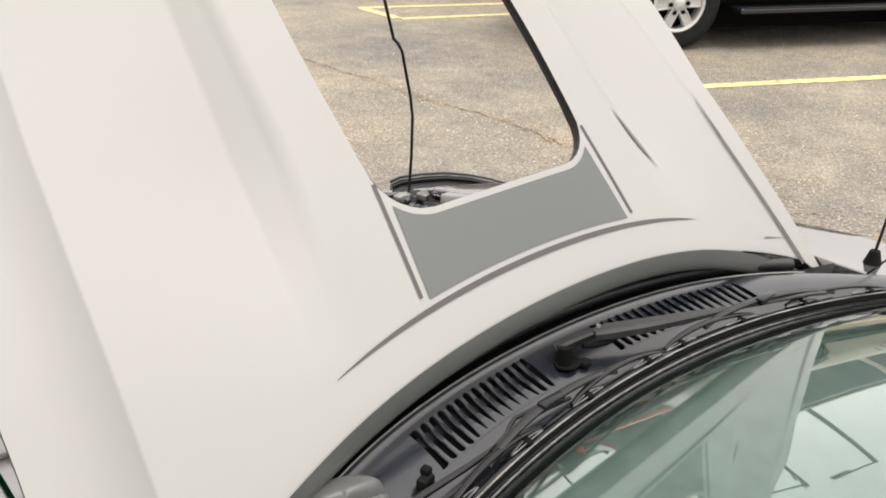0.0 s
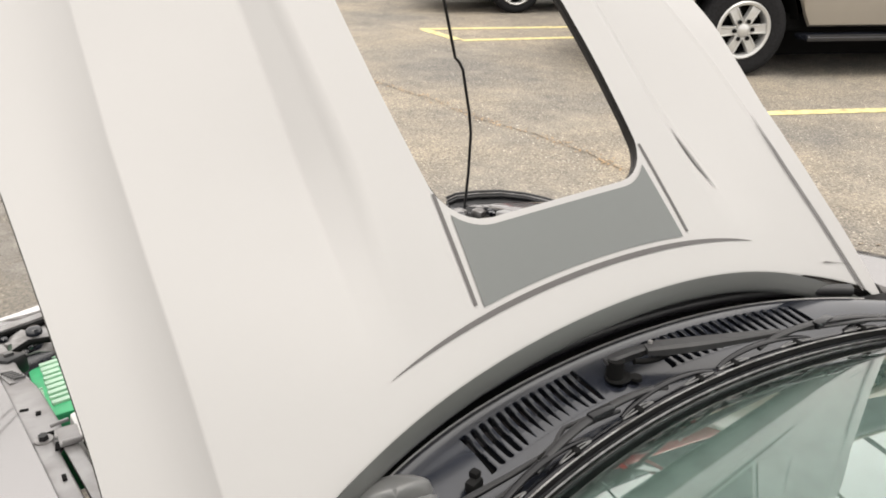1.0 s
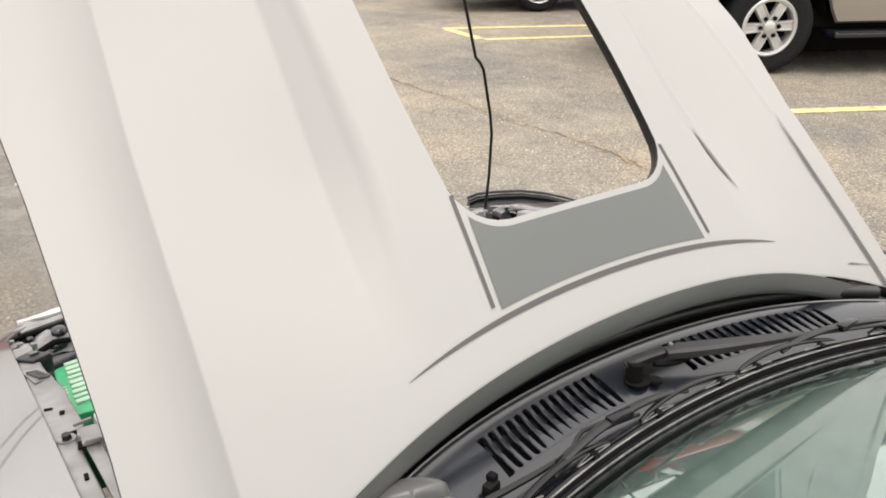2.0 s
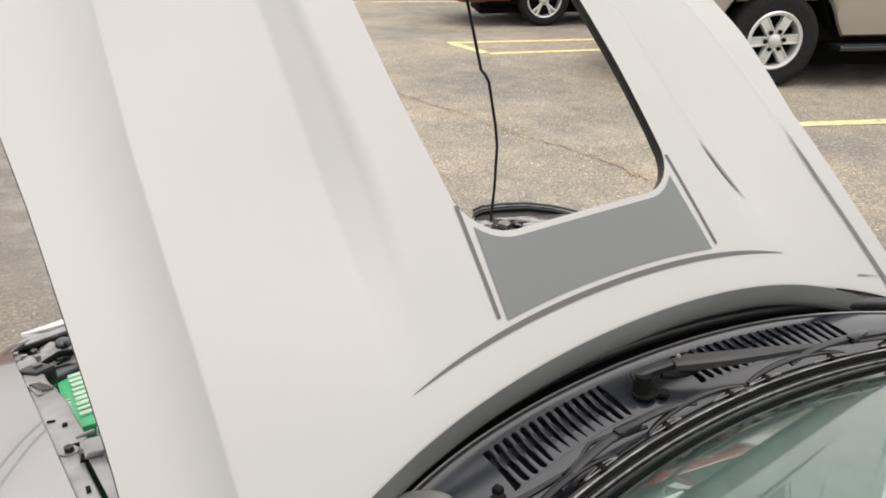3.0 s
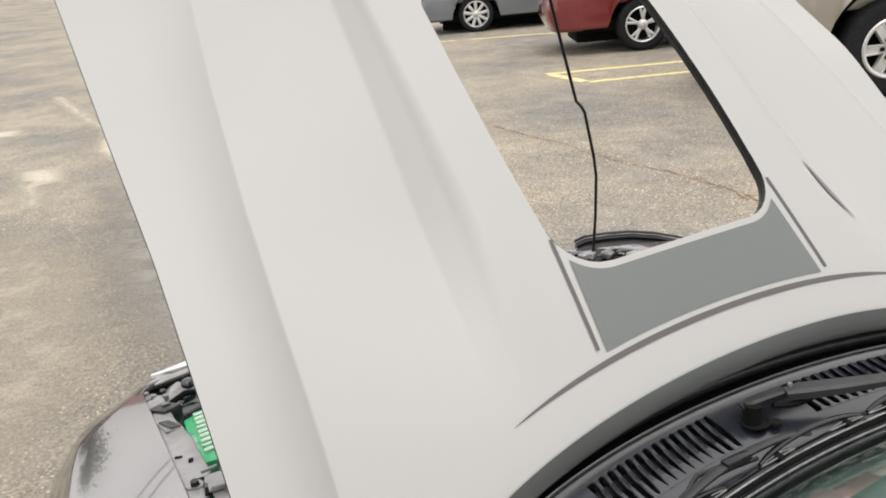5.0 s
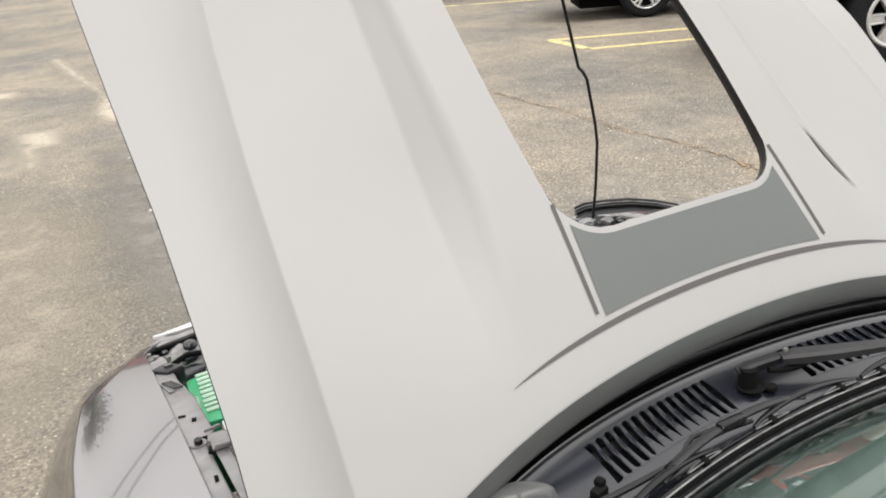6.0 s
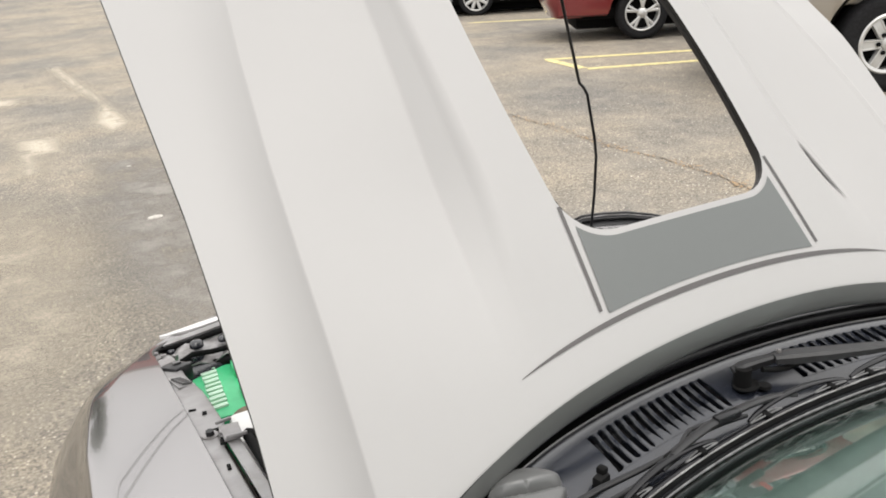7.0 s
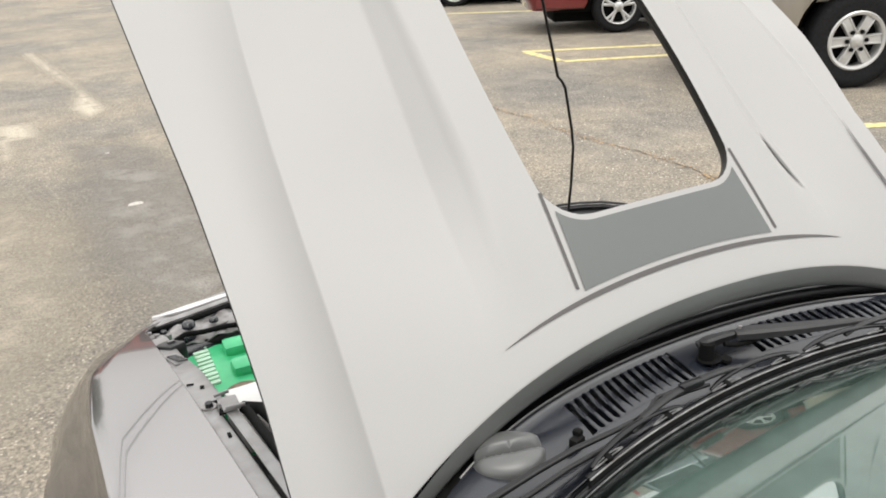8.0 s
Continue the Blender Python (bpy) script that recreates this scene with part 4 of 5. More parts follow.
for i in range(10):
    bm = bmesh.new()
    box(bm, (-0.052, 0.098 - i * 0.0198, -0.003), (0.036 if i % 3 else 0.033, 0.0125 if i % 4 else 0.009, 0.007), 0.001, pose(0, 0, 0, 0, 0, 8))
    part("print", placed(bm, BT), PALEINK, battery, "pale lettering bar")
for i in range(8):
    bm = bmesh.new()
    box(bm, (-0.081, -0.018 - i * 0.0105, -0.003), (0.009, 0.0065 if i % 3 else 0.004, 0.007), 0.0006)
    part("print", placed(bm, BT), PALEINK, battery, "small pale lettering bar")
bm = bmesh.new()
bmesh.ops.create_cone(bm, cap_ends=True, segments=24, radius1=0.045, radius2=0.042, depth=0.02, matrix=pose(-0.545, 0.955, 0.645))
bmesh.ops.create_cone(bm, cap_ends=True, segments=12, radius1=0.012, radius2=0.012, depth=0.02, matrix=pose(-0.545, 0.955, 0.66))
part("battery_clamp", bm, BRASS, CAR, "brown round cap beside the battery")
bm = bmesh.new()
box(bm, (-0.555, 0.838, 0.662), (0.10, 0.105, 0.10), 0.012)
part("reservoir", bm, WHITE, CAR, "white plastic fluid reservoir")
for pts, r in (([(-0.60, 0.735, 0.755), (-0.578, 0.69, 0.77), (-0.57, 0.55, 0.79), (-0.60, 0.42, 0.82)], 0.012), ([(-0.55, 0.745, 0.72), (-0.53, 0.68, 0.755), (-0.54, 0.5, 0.79)], 0.016),
               ([(-0.60, 1.27, 0.63), (-0.52, 1.25, 0.64), (-0.42, 1.26, 0.63)], 0.012)):
    part("hose", tube(bmesh.new(), pts, r, 10), RUBBER, CAR, "black hose in the engine bay")
# dark box and a ribbed splash plate beside the battery
bm = bmesh.new()
box(bm, (-0.657, 1.118, 0.712), (0.046, 0.058, 0.040), 0.010, pose(0, 0, 0, -8, 6, 32))
relay = part("relay_box", bm, BLACKM, CAR, "black plastic relay box")
bm = bmesh.new()
box(bm, (-0.654, 1.120, 0.734), (0.018, 0.012, 0.006), 0.002, pose(0, 0, 0, -8, 6, 12))
part("relay_lug", bm, EDGE, relay, "grey lug on the box")
rows = [[(-0.686 + 0.034 * a + 0.012 * b, 1.052 - 0.085 * b + 0.012 * a, 0.741 - 0.010 * a + 0.016 * b) for a in np.linspace(0, 1, 7)] for b in np.linspace(0, 1, 9)]
plate = part("splash_plate", thick(sheet(rows), 0.003), PRIMER, CAR, "silver grey plate under the fender's flange")
for k in range(5):
    bm = bmesh.new()
    bar(bm, [(-0.680 + 0.0035 * k, 1.026 - 0.011 * k, 0.748 + 0.002 * k), (-0.660 + 0.0035 * k, 1.030 - 0.011 * k, 0.744 + 0.002 * k)], [.0045] * 2, [.004] * 2)
    part("rib", bm, EDGE, plate, "dull grey raised rib")
part("cable", tube(bmesh.new(), [(-0.640, 1.24, 0.668), (-0.600, 1.262, 0.672), (-0.555, 1.258, 0.668), (-0.50, 1.268, 0.662), (-0.44, 1.262, 0.655)], 0.007, 8), VOID, CAR, "black cable ahead of the battery")

# antenna on the far fender
bm = bmesh.new()
bmesh.ops.create_cone(bm, cap_ends=True, segments=18, radius1=0.016, radius2=0.009, depth=0.025, matrix=pose(0.73, 0.07, 0.905))
ant = part("antenna_base", bm, RUBBER, CAR, "black antenna base")
part("antenna_mast", tube(bmesh.new(), [(0.73, 0.07, 0.915), (0.735, 0.05, 1.2), (0.74, 0.03, 1.5)], 0.0028, 6, 0.0018), BLACKM, ant, "thin black antenna mast")


# greenhouse and inside
def roof_pt(k, s):
    x = 0.56 * k
    y = -0.78 - 0.92 * s - 0.10 * k * k * (1 - 2 * s)
    return (x, y, 1.292 - 0.055 * k * k + 0.012 * math.sin(math.pi * s) - 0.03 * s * s)


part("roof", thick(sheet([[roof_pt(k, s) for k in np.linspace(-1, 1, 17)] for s in np.linspace(0, 1, 9)]), 0.012), SILVER, CAR, "silver roof")
for s in (-1, 1):
    part("pillar", bar(bmesh.new(), [(s * 0.70, -0.09, 0.92), (s * 0.63, -0.40, 1.11), (s * 0.56, -0.76, 1.275)], [0.05, 0.045, 0.045], [0.03] * 3), SILVER, CAR, "silver windscreen pillar")
    rows = [[(s * (0.70 + (0.55 - 0.70) * k), y0 + (y1 - y0) * k, 0.905 + (1.262 - 0.905) * k) for k in np.linspace(0, 1, 5)] for y0, y1 in ((-0.10, -0.78), (-0.6, -1.0), (-1.3, -1.35), (-1.8, -1.62))]
    part("side_window", sheet(rows), DARKGLASS, CAR, "dark side window")
rows = [[(0.62 * k, -1.72 - 0.62 * s, 1.285 - 0.36 * s) for k in np.linspace(-1, 1, 9)] for s in np.linspace(0, 1, 5)]
part("rear_window", sheet(rows), DARKGLASS, CAR, "dark rear window")
rows = [[(0.68 * k, -2.33 - 0.55 * s, 0.925 - 0.01 * s) for k in np.linspace(-1, 1, 9)] for s in np.linspace(0, 1, 5)]
part("trunk_lid", thick(sheet(rows), 0.01), SILVER, CAR, "silver trunk lid")
rows = [[(0.80 * k, -2.90 - 0.12 * (1 - k * k) + 0.02 * math.sin(math.pi * s), 0.91 - 0.6 * s) for k in np.linspace(-1, 1, 15)] for s in np.linspace(0, 1, 7)]
part("rear_bumper", thick(sheet(rows), 0.01), SILVER, CAR, "silver rear bumper")
rows = []
for s in np.linspace(0, 1, 10):
    rows.append([(0.66 * k, 0.098 - 0.35 * (0.66 * k) ** 2 - 0.556 * s, 0.905 + 0.015 * math.sin(math.pi * s) - 0.10 * max(0, s - 0.75) ** 2 * 16 * 0.6) for k in np.linspace(-1, 1, 15)])
dash = part("dashboard", sheet(rows), DASH, CAR, "grey-green dashboard top")
for x in (-0.42, 0.1, 0.45):
    for i in range(9):
        bm = bmesh.new()
        box(bm, (x + i * 0.014 - 0.06, -0.10, 0.913), (0.006, 0.05, 0.004), 0.001)
        part("defroster_slat", bm, VOID, dash)
bm = bmesh.new()
grid(bm, [[(x, y, 0.30 + 0.35 * abs(x / 0.7) ** 6) for x in np.linspace(-0.7, 0.7, 9)] for y in np.linspace(-2.2, 0.0, 6)])
part("cabin_floor", bm, DASH, CAR, "dark cabin floor")
for s in (-1, 1):
    bm = bmesh.new()
    box(bm, (s * 0.36, -0.95, 0.50), (0.48, 0.5, 0.16), 0.05)
    box(bm, (s * 0.36, -1.25, 0.80), (0.46, 0.14, 0.60), 0.05, pose(0, 0, 0, -14))
    part("seat", bm, DASH, CAR, "dark grey seat")


# ---- wheels and the other vehicles ----
def wheel(parent, at, radius, rim, width, spokes, turn, double=False, heavy=False):
    """A wheel that faces along its own x axis; parts hang under the vehicle."""
    m = pose(*at, 0, 0, turn)
    bm = bmesh.new()
    w = width / 2
    disc_ring(bm, [(-w, rim), (-w, radius - .03), (-w + .03, radius - .006), (-w * .3, radius), (w * .3, radius), (w - .03, radius - .006), (w, radius - .03), (w + .004, (radius + rim) / 2), (w - .006, rim)], 40)
    tyre = part("wheel", placed(bm, m), TYRE, parent, "black tyre with a bright alloy rim")
    bm = bmesh.new()
    disc_ring(bm, [(w - .006, rim), (w + .004, rim - .012), (w - .002, rim - (.034 if heavy else .02)), (w - .02, rim - (.040 if heavy else .026)), (-w * .3, rim - .03), (-w * .3, 0.02)], 36)
    part("rim", placed(bm, m), CHROME, tyre, "bright alloy rim")
    bm = bmesh.new()
    disc_ring(bm, [(-w * .1, rim - .03), (-w * .1, 0.0005)], 30)
    part("brake_disc", placed(bm, m), VOID, tyre, "dark brake behind the spokes")
    for i in range(spokes):
        a0 = 2 * math.pi * (i + (0.05 if heavy else 0.25)) / spokes
        for off in ((-0.16, 0.16) if double else (0,)):
            a = a0 + off
            bm = bmesh.new()
            d = Vector((0, math.cos(a), math.sin(a)))
            d0 = Vector((0, math.cos(a0), math.sin(a0)))
            out = Vector((1, 0, 0))
            if heavy:
                side = out.cross(d)
                rings = []
                for r, wd, x in ((.10, .14, -.014), (.36, .155, -.010), (.70, .165, -.006), (.88, .175, -.012), (.99, .20, -.022)):
                    c = d * rim * r
                    rings.append([bm.verts.new(c + side * rim * u + out * (w + x + dx)) for u, dx in ((-wd, -.06), (-wd, -.004), (-wd * .94, 0), (-wd * .74, 0), (-wd * .62, -.009), (wd * .62, -.009), (wd * .74, 0), (wd * .94, 0), (wd, -.004), (wd, -.06))])
                for p, q in zip(rings, rings[1:]):
                    for k in range(9):
                        bm.faces.new((p[k], p[k + 1], q[k + 1], q[k]))
            else:
                wd = rim * (0.15 if double else 0.24)
                bar(bm, [out * (w - .022) + d0 * rim * .12, out * (w - .012) + (d0 + d) / 2 * rim * .45, out * (w - .018) + d * (rim - .015)],
                    [wd * 0.9, wd * 0.92, wd * 1.0], [.025, .02, .025], up=out)
            part("spoke", placed(bm, m), CHROME, tyre, "bright alloy spoke")
        if heavy:
            bm = bmesh.new()
            d = Vector((0, math.cos(a0), math.sin(a0))) * rim * .33
            bmesh.ops.create_cone(bm, cap_ends=True, segments=12, radius1=.020, radius2=.018, depth=.014, matrix=Matrix.Translation((w - .005, d.y, d.z)) @ pose(0, 0, 0, 0, 90, 0))
            part("lug_nut", placed(bm, m), VOID, tyre, "dark wheel nut")
    bm = bmesh.new()
    disc_ring(bm, [(w - .03, rim * (.25 if heavy else .30)), (w - .010, rim * (.22 if heavy else .27)), (w - .004, rim * (.15 if heavy else .21)), (w + (-.001 if heavy else .006), rim * (.12 if heavy else .17)), (w + (.0 if heavy else .008), 0.0005)], 24)
    part("hub_cap", placed(bm, m), CHROME, tyre, "bright hub cap")
    return tyre


for s in (-1, 1):
    for y in AXLES:
        wheel(CAR, (s * 0.79, y, 0.32), 0.32, 0.215, 0.22, 5, 0 if s > 0 else 180)


def vehicle(name, lab, paint, wheel_at, heading, base, track, rad, rim, spokes, double, heavy, sill, belt, top, over_r, over_f, dark_sill, tail):
    """A parked vehicle. wheel_at: the seen side's rear wheel; heading: the way from that wheel to the other one of that side."""
    car = new(name)
    tagged(car, lab, "car", "parked vehicles")
    h = Vector((math.cos(heading), math.sin(heading), 0))
    # local axes: x along the heading, y towards the far side, z up
    side = Vector((-h.y, h.x, 0))
    car.matrix_world = Matrix(((h.x, side.x, 0, wheel_at[0]), (h.y, side.y, 0, wheel_at[1]), (0, 0, 1, 0), (0, 0, 0, 1)))
    L0, L1, W = -over_r, base + over_f, track

    def low(x):
        z = sill
        for a in (0, base):
            d = abs(x - a)
            ra = rad + (0.155 if heavy else 0.105)
            if d < ra:
                z = max(z, rad + math.sqrt(ra * ra - d * d) - 0.02)
        return z
    xs_ = sorted(set(np.round(np.concatenate([np.linspace(L0, L1, 60), np.linspace(-rad - .13, rad + .13, 33), base + np.linspace(-rad - .13, rad + .13, 33)]), 4)))
    for sd in (0, 1):
        rows = []
        for x in xs_:
            e = (0.2 if heavy else 0.12) * smooth(0.35, 0.0, min(x - L0, L1 - x))
            zl = low(x)
            ring = [(e + .02, zl), (e - .015, zl + .02), (e - .03, sill + .28 if zl < sill + .25 else zl + .03), (e - .02, (sill + belt) / 2 + .12), (e + .0, belt - .06), (e + .05, belt)]
            ring = [(a, max(z, zl + .004 * i)) for i, (a, z) in enumerate(ring)]
            rows.append([(x, (a if sd == 0 else W - a), z) for a, z in ring])
        part("body_side", thick(sheet(rows), 0.01), paint, car, "painted body side")
    for x0, sg, nm in ((L0, -1, "rear_bumper"), (L1, 1, "front_bumper")):
        rows = []
        for z in np.linspace(sill - .02, belt - .01, 12):
            tuck = .10 * smooth(sill + .22, sill - .02, z) + .10 * smooth(belt - .30, belt, z) - .035 * smooth(sill + .42, sill + .34, z)
            row = []
            for k in np.linspace(-1, 1, 25):
                y = W / 2 + k * (W / 2 - .012 - .09 * abs(k) ** 12)
                row.append((x0 + sg * (.11 * (1 - abs(k) ** 4) + .03 - .30 * abs(k) ** 14 - tuck), y, z))
            rows.append(row)
        part(nm, thick(sheet(rows), .01), paint, car, "painted rounded bumper")
    bm = bmesh.new()
    box(bm, ((L0 + L1) / 2, W / 2, (sill + belt) / 2 + .15), (L1 - L0 - .10, W - .22, belt - sill - .3), 0.08)
    part("body_shell", bm, paint, car, "painted body")
    bm = bmesh.new()
    box(bm, ((L0 + L1) / 2, W / 2, sill + .02), (L1 - L0 - .5, W - .35, .16), 0.03)
    part("underbody", bm, VOID, car, "dark underbody")
    # added black block, deepening the shade under the vehicle
    bm = bmesh.new()
    box(bm, ((L0 + L1) / 2, W * .55, sill - (.17 if heavy else .10)), (L1 - L0 - .6, W * .55, .38 if heavy else .26), 0.04)
    part("under_block", bm, VOID, car, "added black block that deepens the shade underneath")
    # cabin
    c0, c1 = L0 + 0.12 * (1 if heavy else 3), base - 0.15
    rows = []
    for k, (a, b, ins) in enumerate(((c0, c1 + .35, .06), (c0 + .06, c1 + .1, .10), (c0 + .22, c1 - .35, .20), (c0 + .30, c1 - .5, .26))):
        z = belt - .02 + (top - belt) * (0, .35, .9, 1)[k]
        rows.append([(a, ins, z), (b, ins, z), (b, W - ins, z), (a, W - ins, z)])
    part("cabin", sheet(rows, True), DARKGLASS, car, "dark glazed cabin", smooth=False)
    bm = bmesh.new()
    box(bm, ((c0 + c1) / 2 - .05, W / 2, top), (c1 - c0 - .75, W - .46, .06), 0.025)
    part("roof", bm, paint, car, "painted roof")
    for x in (c0 + .12, (c0 + c1) / 2 - .25, (c0 + c1) / 2 + .75, c1 - .02):
        for yy in (0, 1):
            bm = bmesh.new()
            pts = [(x, .06, belt - .02), (x - .06 * (1 if x > base / 2 else -1), .115, belt + (top - belt) * .4), (x - .28 * (1 if x > base / 2 else -.3), .215, top - .02)]
            if yy:
                pts = [(a, W - b, c) for a, b, c in pts]
            bar(bm, pts, [.09, .08, .07], [.03] * 3, up=Vector((0, 1, 0)))
            part("pillar", bm, paint, car, "painted roof pillar")
    # door seams, handles, running board, lamps
    for x in (base * .52, base * .93 - rad * .4):
        bm = bmesh.new()
        box(bm, (x, -.022, (sill + belt) / 2 + .05), (.006, .02, belt - sill - .25), 0.002)
        part("door_seam", bm, VOID, car, "dark door gap")
    for x in (base * .40, base * .78):
        bm = bmesh.new()
        box(bm, (x, -.04, belt - .16), (.18, .035, .035), .012)
        part("door_handle", bm, paint, car, "painted door handle")
    if dark_sill:
        bm = bmesh.new()
        box(bm, (base / 2, -.02, sill - .085), (base - 2 * rad - .25, .24, .055), .02)
        part("running_board", bm, BLACKP, car, "black running board")
        bm = bmesh.new()
        box(bm, (base / 2, -.128, sill - .062), (base - 2 * rad - .3, .024, .016), .005)
        part("running_board_trim", bm, BLACKM, car, "grey trim on the running board")
    bm = bmesh.new()
    box(bm, (L0 + .10, .10, belt - (.10 if heavy else -.06)), (.10, .16, .30), .03)
    part("tail_lamp", bm, tail, car, "red tail lamp")
    bm = bmesh.new()
    box(bm, (L1 - .02, .16, (sill + belt) / 2 + .18), (.12, .28, .18), .03)
    part("headlamp", bm, CHROME, car, "clear headlamp")
    for x in (0, base):
        bm = bmesh.new()
        ra = rad + (.11 if heavy else .085)
        arc = [(ra * math.cos(a), ra * math.sin(a)) for a in np.linspace(0.15, math.pi - 0.15, 24)]
        grid(bm, [[(d, r * a, r * b) for a, b in arc] for d, r in ((0.0, 1.0), (0.32, 1.0), (0.34, 0.9), (0.34, 0.02))])
        part("wheel_well", placed(bm, pose(x, .03, rad, 0, 0, 90)), VOID, car, "dark wheel arch lining")
    for x in (0, base):
        wheel(car, (x, .13, rad), rad, rim, .25, spokes, -90, double, heavy)
        wheel(car, (x, W - .13, rad), rad, rim, .25, spokes, 90, double, heavy)
    return car


RED_LAMP = mat("red_lamp_plastic", (0.45, 0.02, 0.02), 0.15, coat=0.5)
BEIGE = mat("beige_metallic_paint", (0.27, 0.245, 0.21), 0.3, 0.4, 1.0, 0.03, vary=0.03, scale=4)
RED = mat("dark_red_metallic_paint", (0.155, 0.012, 0.014), 0.3, 0.3, 1.0, 0.03, vary=0.05, scale=4)
GREYP = mat("dark_grey_metallic_paint", (0.15, 0.165, 0.18), 0.3, 0.4, 1.0, 0.03, vary=0.05, scale=4)
INKP = mat("black_car_paint", (0.012, 0.012, 0.014), 0.25, 0.0, 1.0, 0.03, vary=0.1, scale=4)
HEAD = math.atan2(STALL.y, STALL.x)
vehicle("suv", "beige metallic sport utility vehicle with six-spoke alloy wheels on asphalt", BEIGE, (5.946, 3.939), HEAD, 2.95, 1.98, 0.430, 0.264, 6, False, True, 0.455, 1.15, 1.92, 1.05, 0.95, True, RED_LAMP)
vehicle("red_crossover", "dark red crossover with five-spoke alloy wheels on asphalt", RED, (7.11, 8.41), HEAD, 2.70, 1.80, 0.365, 0.248, 5, True, False, 0.36, 1.12, 1.68, 1.17, 0.90, False, RED_LAMP)
vehicle("grey_minivan", "dark grey minivan with nine-spoke wheels on asphalt", GREYP, (7.57, 13.80), HEAD, 3.0, 1.9, 0.355, 0.258, 9, False, False, 0.28, 1.0, 1.70, 1.0, 0.9, False, RED_LAMP)
vehicle("black_sedan", "black sedan parked far across the lot", INKP, (-2.2, 18.8), math.pi - 0.3, 2.7, 1.8, 0.33, 0.21, 5, False, False, 0.28, 0.95, 1.45, 0.95, 0.9, False, RED_LAMP)


# ---- distance ----
LEAVES = mat("green_foliage", (0.055, 0.085, 0.03), 0.7, vary=0.5, scale=2.0)
BARK = mat("grey_brown_bark", (0.10, 0.08, 0.06), 0.9, vary=0.4, scale=12, bump=0.6, bump_scale=30)
BRICKRED = mat("red_brown_facade", (0.42, 0.11, 0.09), 0.8, vary=0.2, scale=3)
STUCCO = mat("pale_stucco", (0.42, 0.39, 0.34), 0.85, vary=0.12, scale=2)


def tree(x, y, h, seed):
    rnd = random.Random(seed)
    z0 = 0.03 * max(0, min(math.hypot(x, y), 200) - 22)
    t = new("tree")
    t.location = (x, y, z0)
    tagged(t, "leafy green tree at the edge of the parking lot", "tree", "trees")
    bm = bmesh.new()
    tube(bm, [(0, 0, -0.1), (0.05, 0.02, h * .3), (-0.05, 0.06, h * .6), (0.02, 0, h * .9)], h * .035, 8, h * .008)
    tips = []
    for i in range(9):
        a, z = rnd.uniform(0, 6.28), h * rnd.uniform(.3, .75)
        r = h * rnd.uniform(.18, .32)
        tip = Vector((r * math.cos(a), r * math.sin(a), z + h * rnd.uniform(.08, .2)))
        tube(bm, [(0, 0, z), tip * .55 + Vector((0, 0, z * .45)), tip], h * .012, 6, h * .003)
        tips.append(tip)
    part("trunk", bm, BARK, t, "grey-brown trunk with limbs")
    bm = bmesh.new()
    for c in tips + [Vector((0, 0, h * .92)), Vector((h * .1, 0, h * .8)), Vector((-h * .1, h * .05, h * .85))]:
        for i in range(240):
            p = c + Vector((rnd.gauss(0, 1), rnd.gauss(0, 1), rnd.gauss(0, .8))) * h * .075
            n = Vector((rnd.uniform(-1, 1), rnd.uniform(-1, 1), rnd.uniform(-.2, 1))).normalized()
            a = n.orthogonal().normalized() * h * rnd.uniform(.014, .028)
            b = n.cross(a)
            bm.faces.new([bm.verts.new(p + q) for q in (a, b * .6, -a, -b * .6)])
    part("crown", bm, LEAVES, t, "uneven crown of small leaves", False)
    return t


# first tree is known by its reflection; the rest are added to darken the horizon
for i, (x, y, h) in enumerate(((-3.3, 40, 7.0), (-16, 32, 8), (-26, 26, 9), (-34, 10, 10), (-30, -10, 9), (40, -6, 8))):
    tree(x, y, h, i + 3)


def shop(name, x, y, turn, L, D, H, wall, lab):
    z0 = 0.03 * max(0, min(math.hypot(x, y), 200) - 22)
    b = new(name)
    b.matrix_world = pose(x, y, z0, 0, 0, turn)
    tagged(b, lab, "building", "buildings round the lot")
    bm = bmesh.new()
    box(bm, (0, D / 2, H / 2 - .3), (L, D, H + .6), .05)
    part("wall", bm, wall, b, "plain facade")
    bm = bmesh.new()
    box(bm, (0, D / 2, H + .1), (L + .5, D + .5, .35), .05)
    part("roof", bm, STUCCO, b, "flat roof edge")
    n = int(L / 4)
    for i in range(n):
        bm = bmesh.new()
        box(bm, (-L / 2 + (i + .5) * L / n, -.02, 1.5), (L / n * .7, .1, 2.2), .02)
        part("window", bm, DARKGLASS, b, "dark shop window")
    return b


shop("shop_building", 6, 78, 0, 40, 10, 3.9, BRICKRED, "low red-brown shop building across the lot")
# two unseen buildings, added to close and darken the horizon
shop("shop_building", 62, 24, -70, 44, 12, 4.0, STUCCO, "low pale stucco building, added unseen to darken the horizon")
shop("shop_building", 2, -46, 180, 50, 12, 5.0, STUCCO, "low pale stucco building, added unseen to darken the horizon")


def rise(x, y):
    return 0.03 * max(0, min(math.hypot(x, y), 200) - 22)


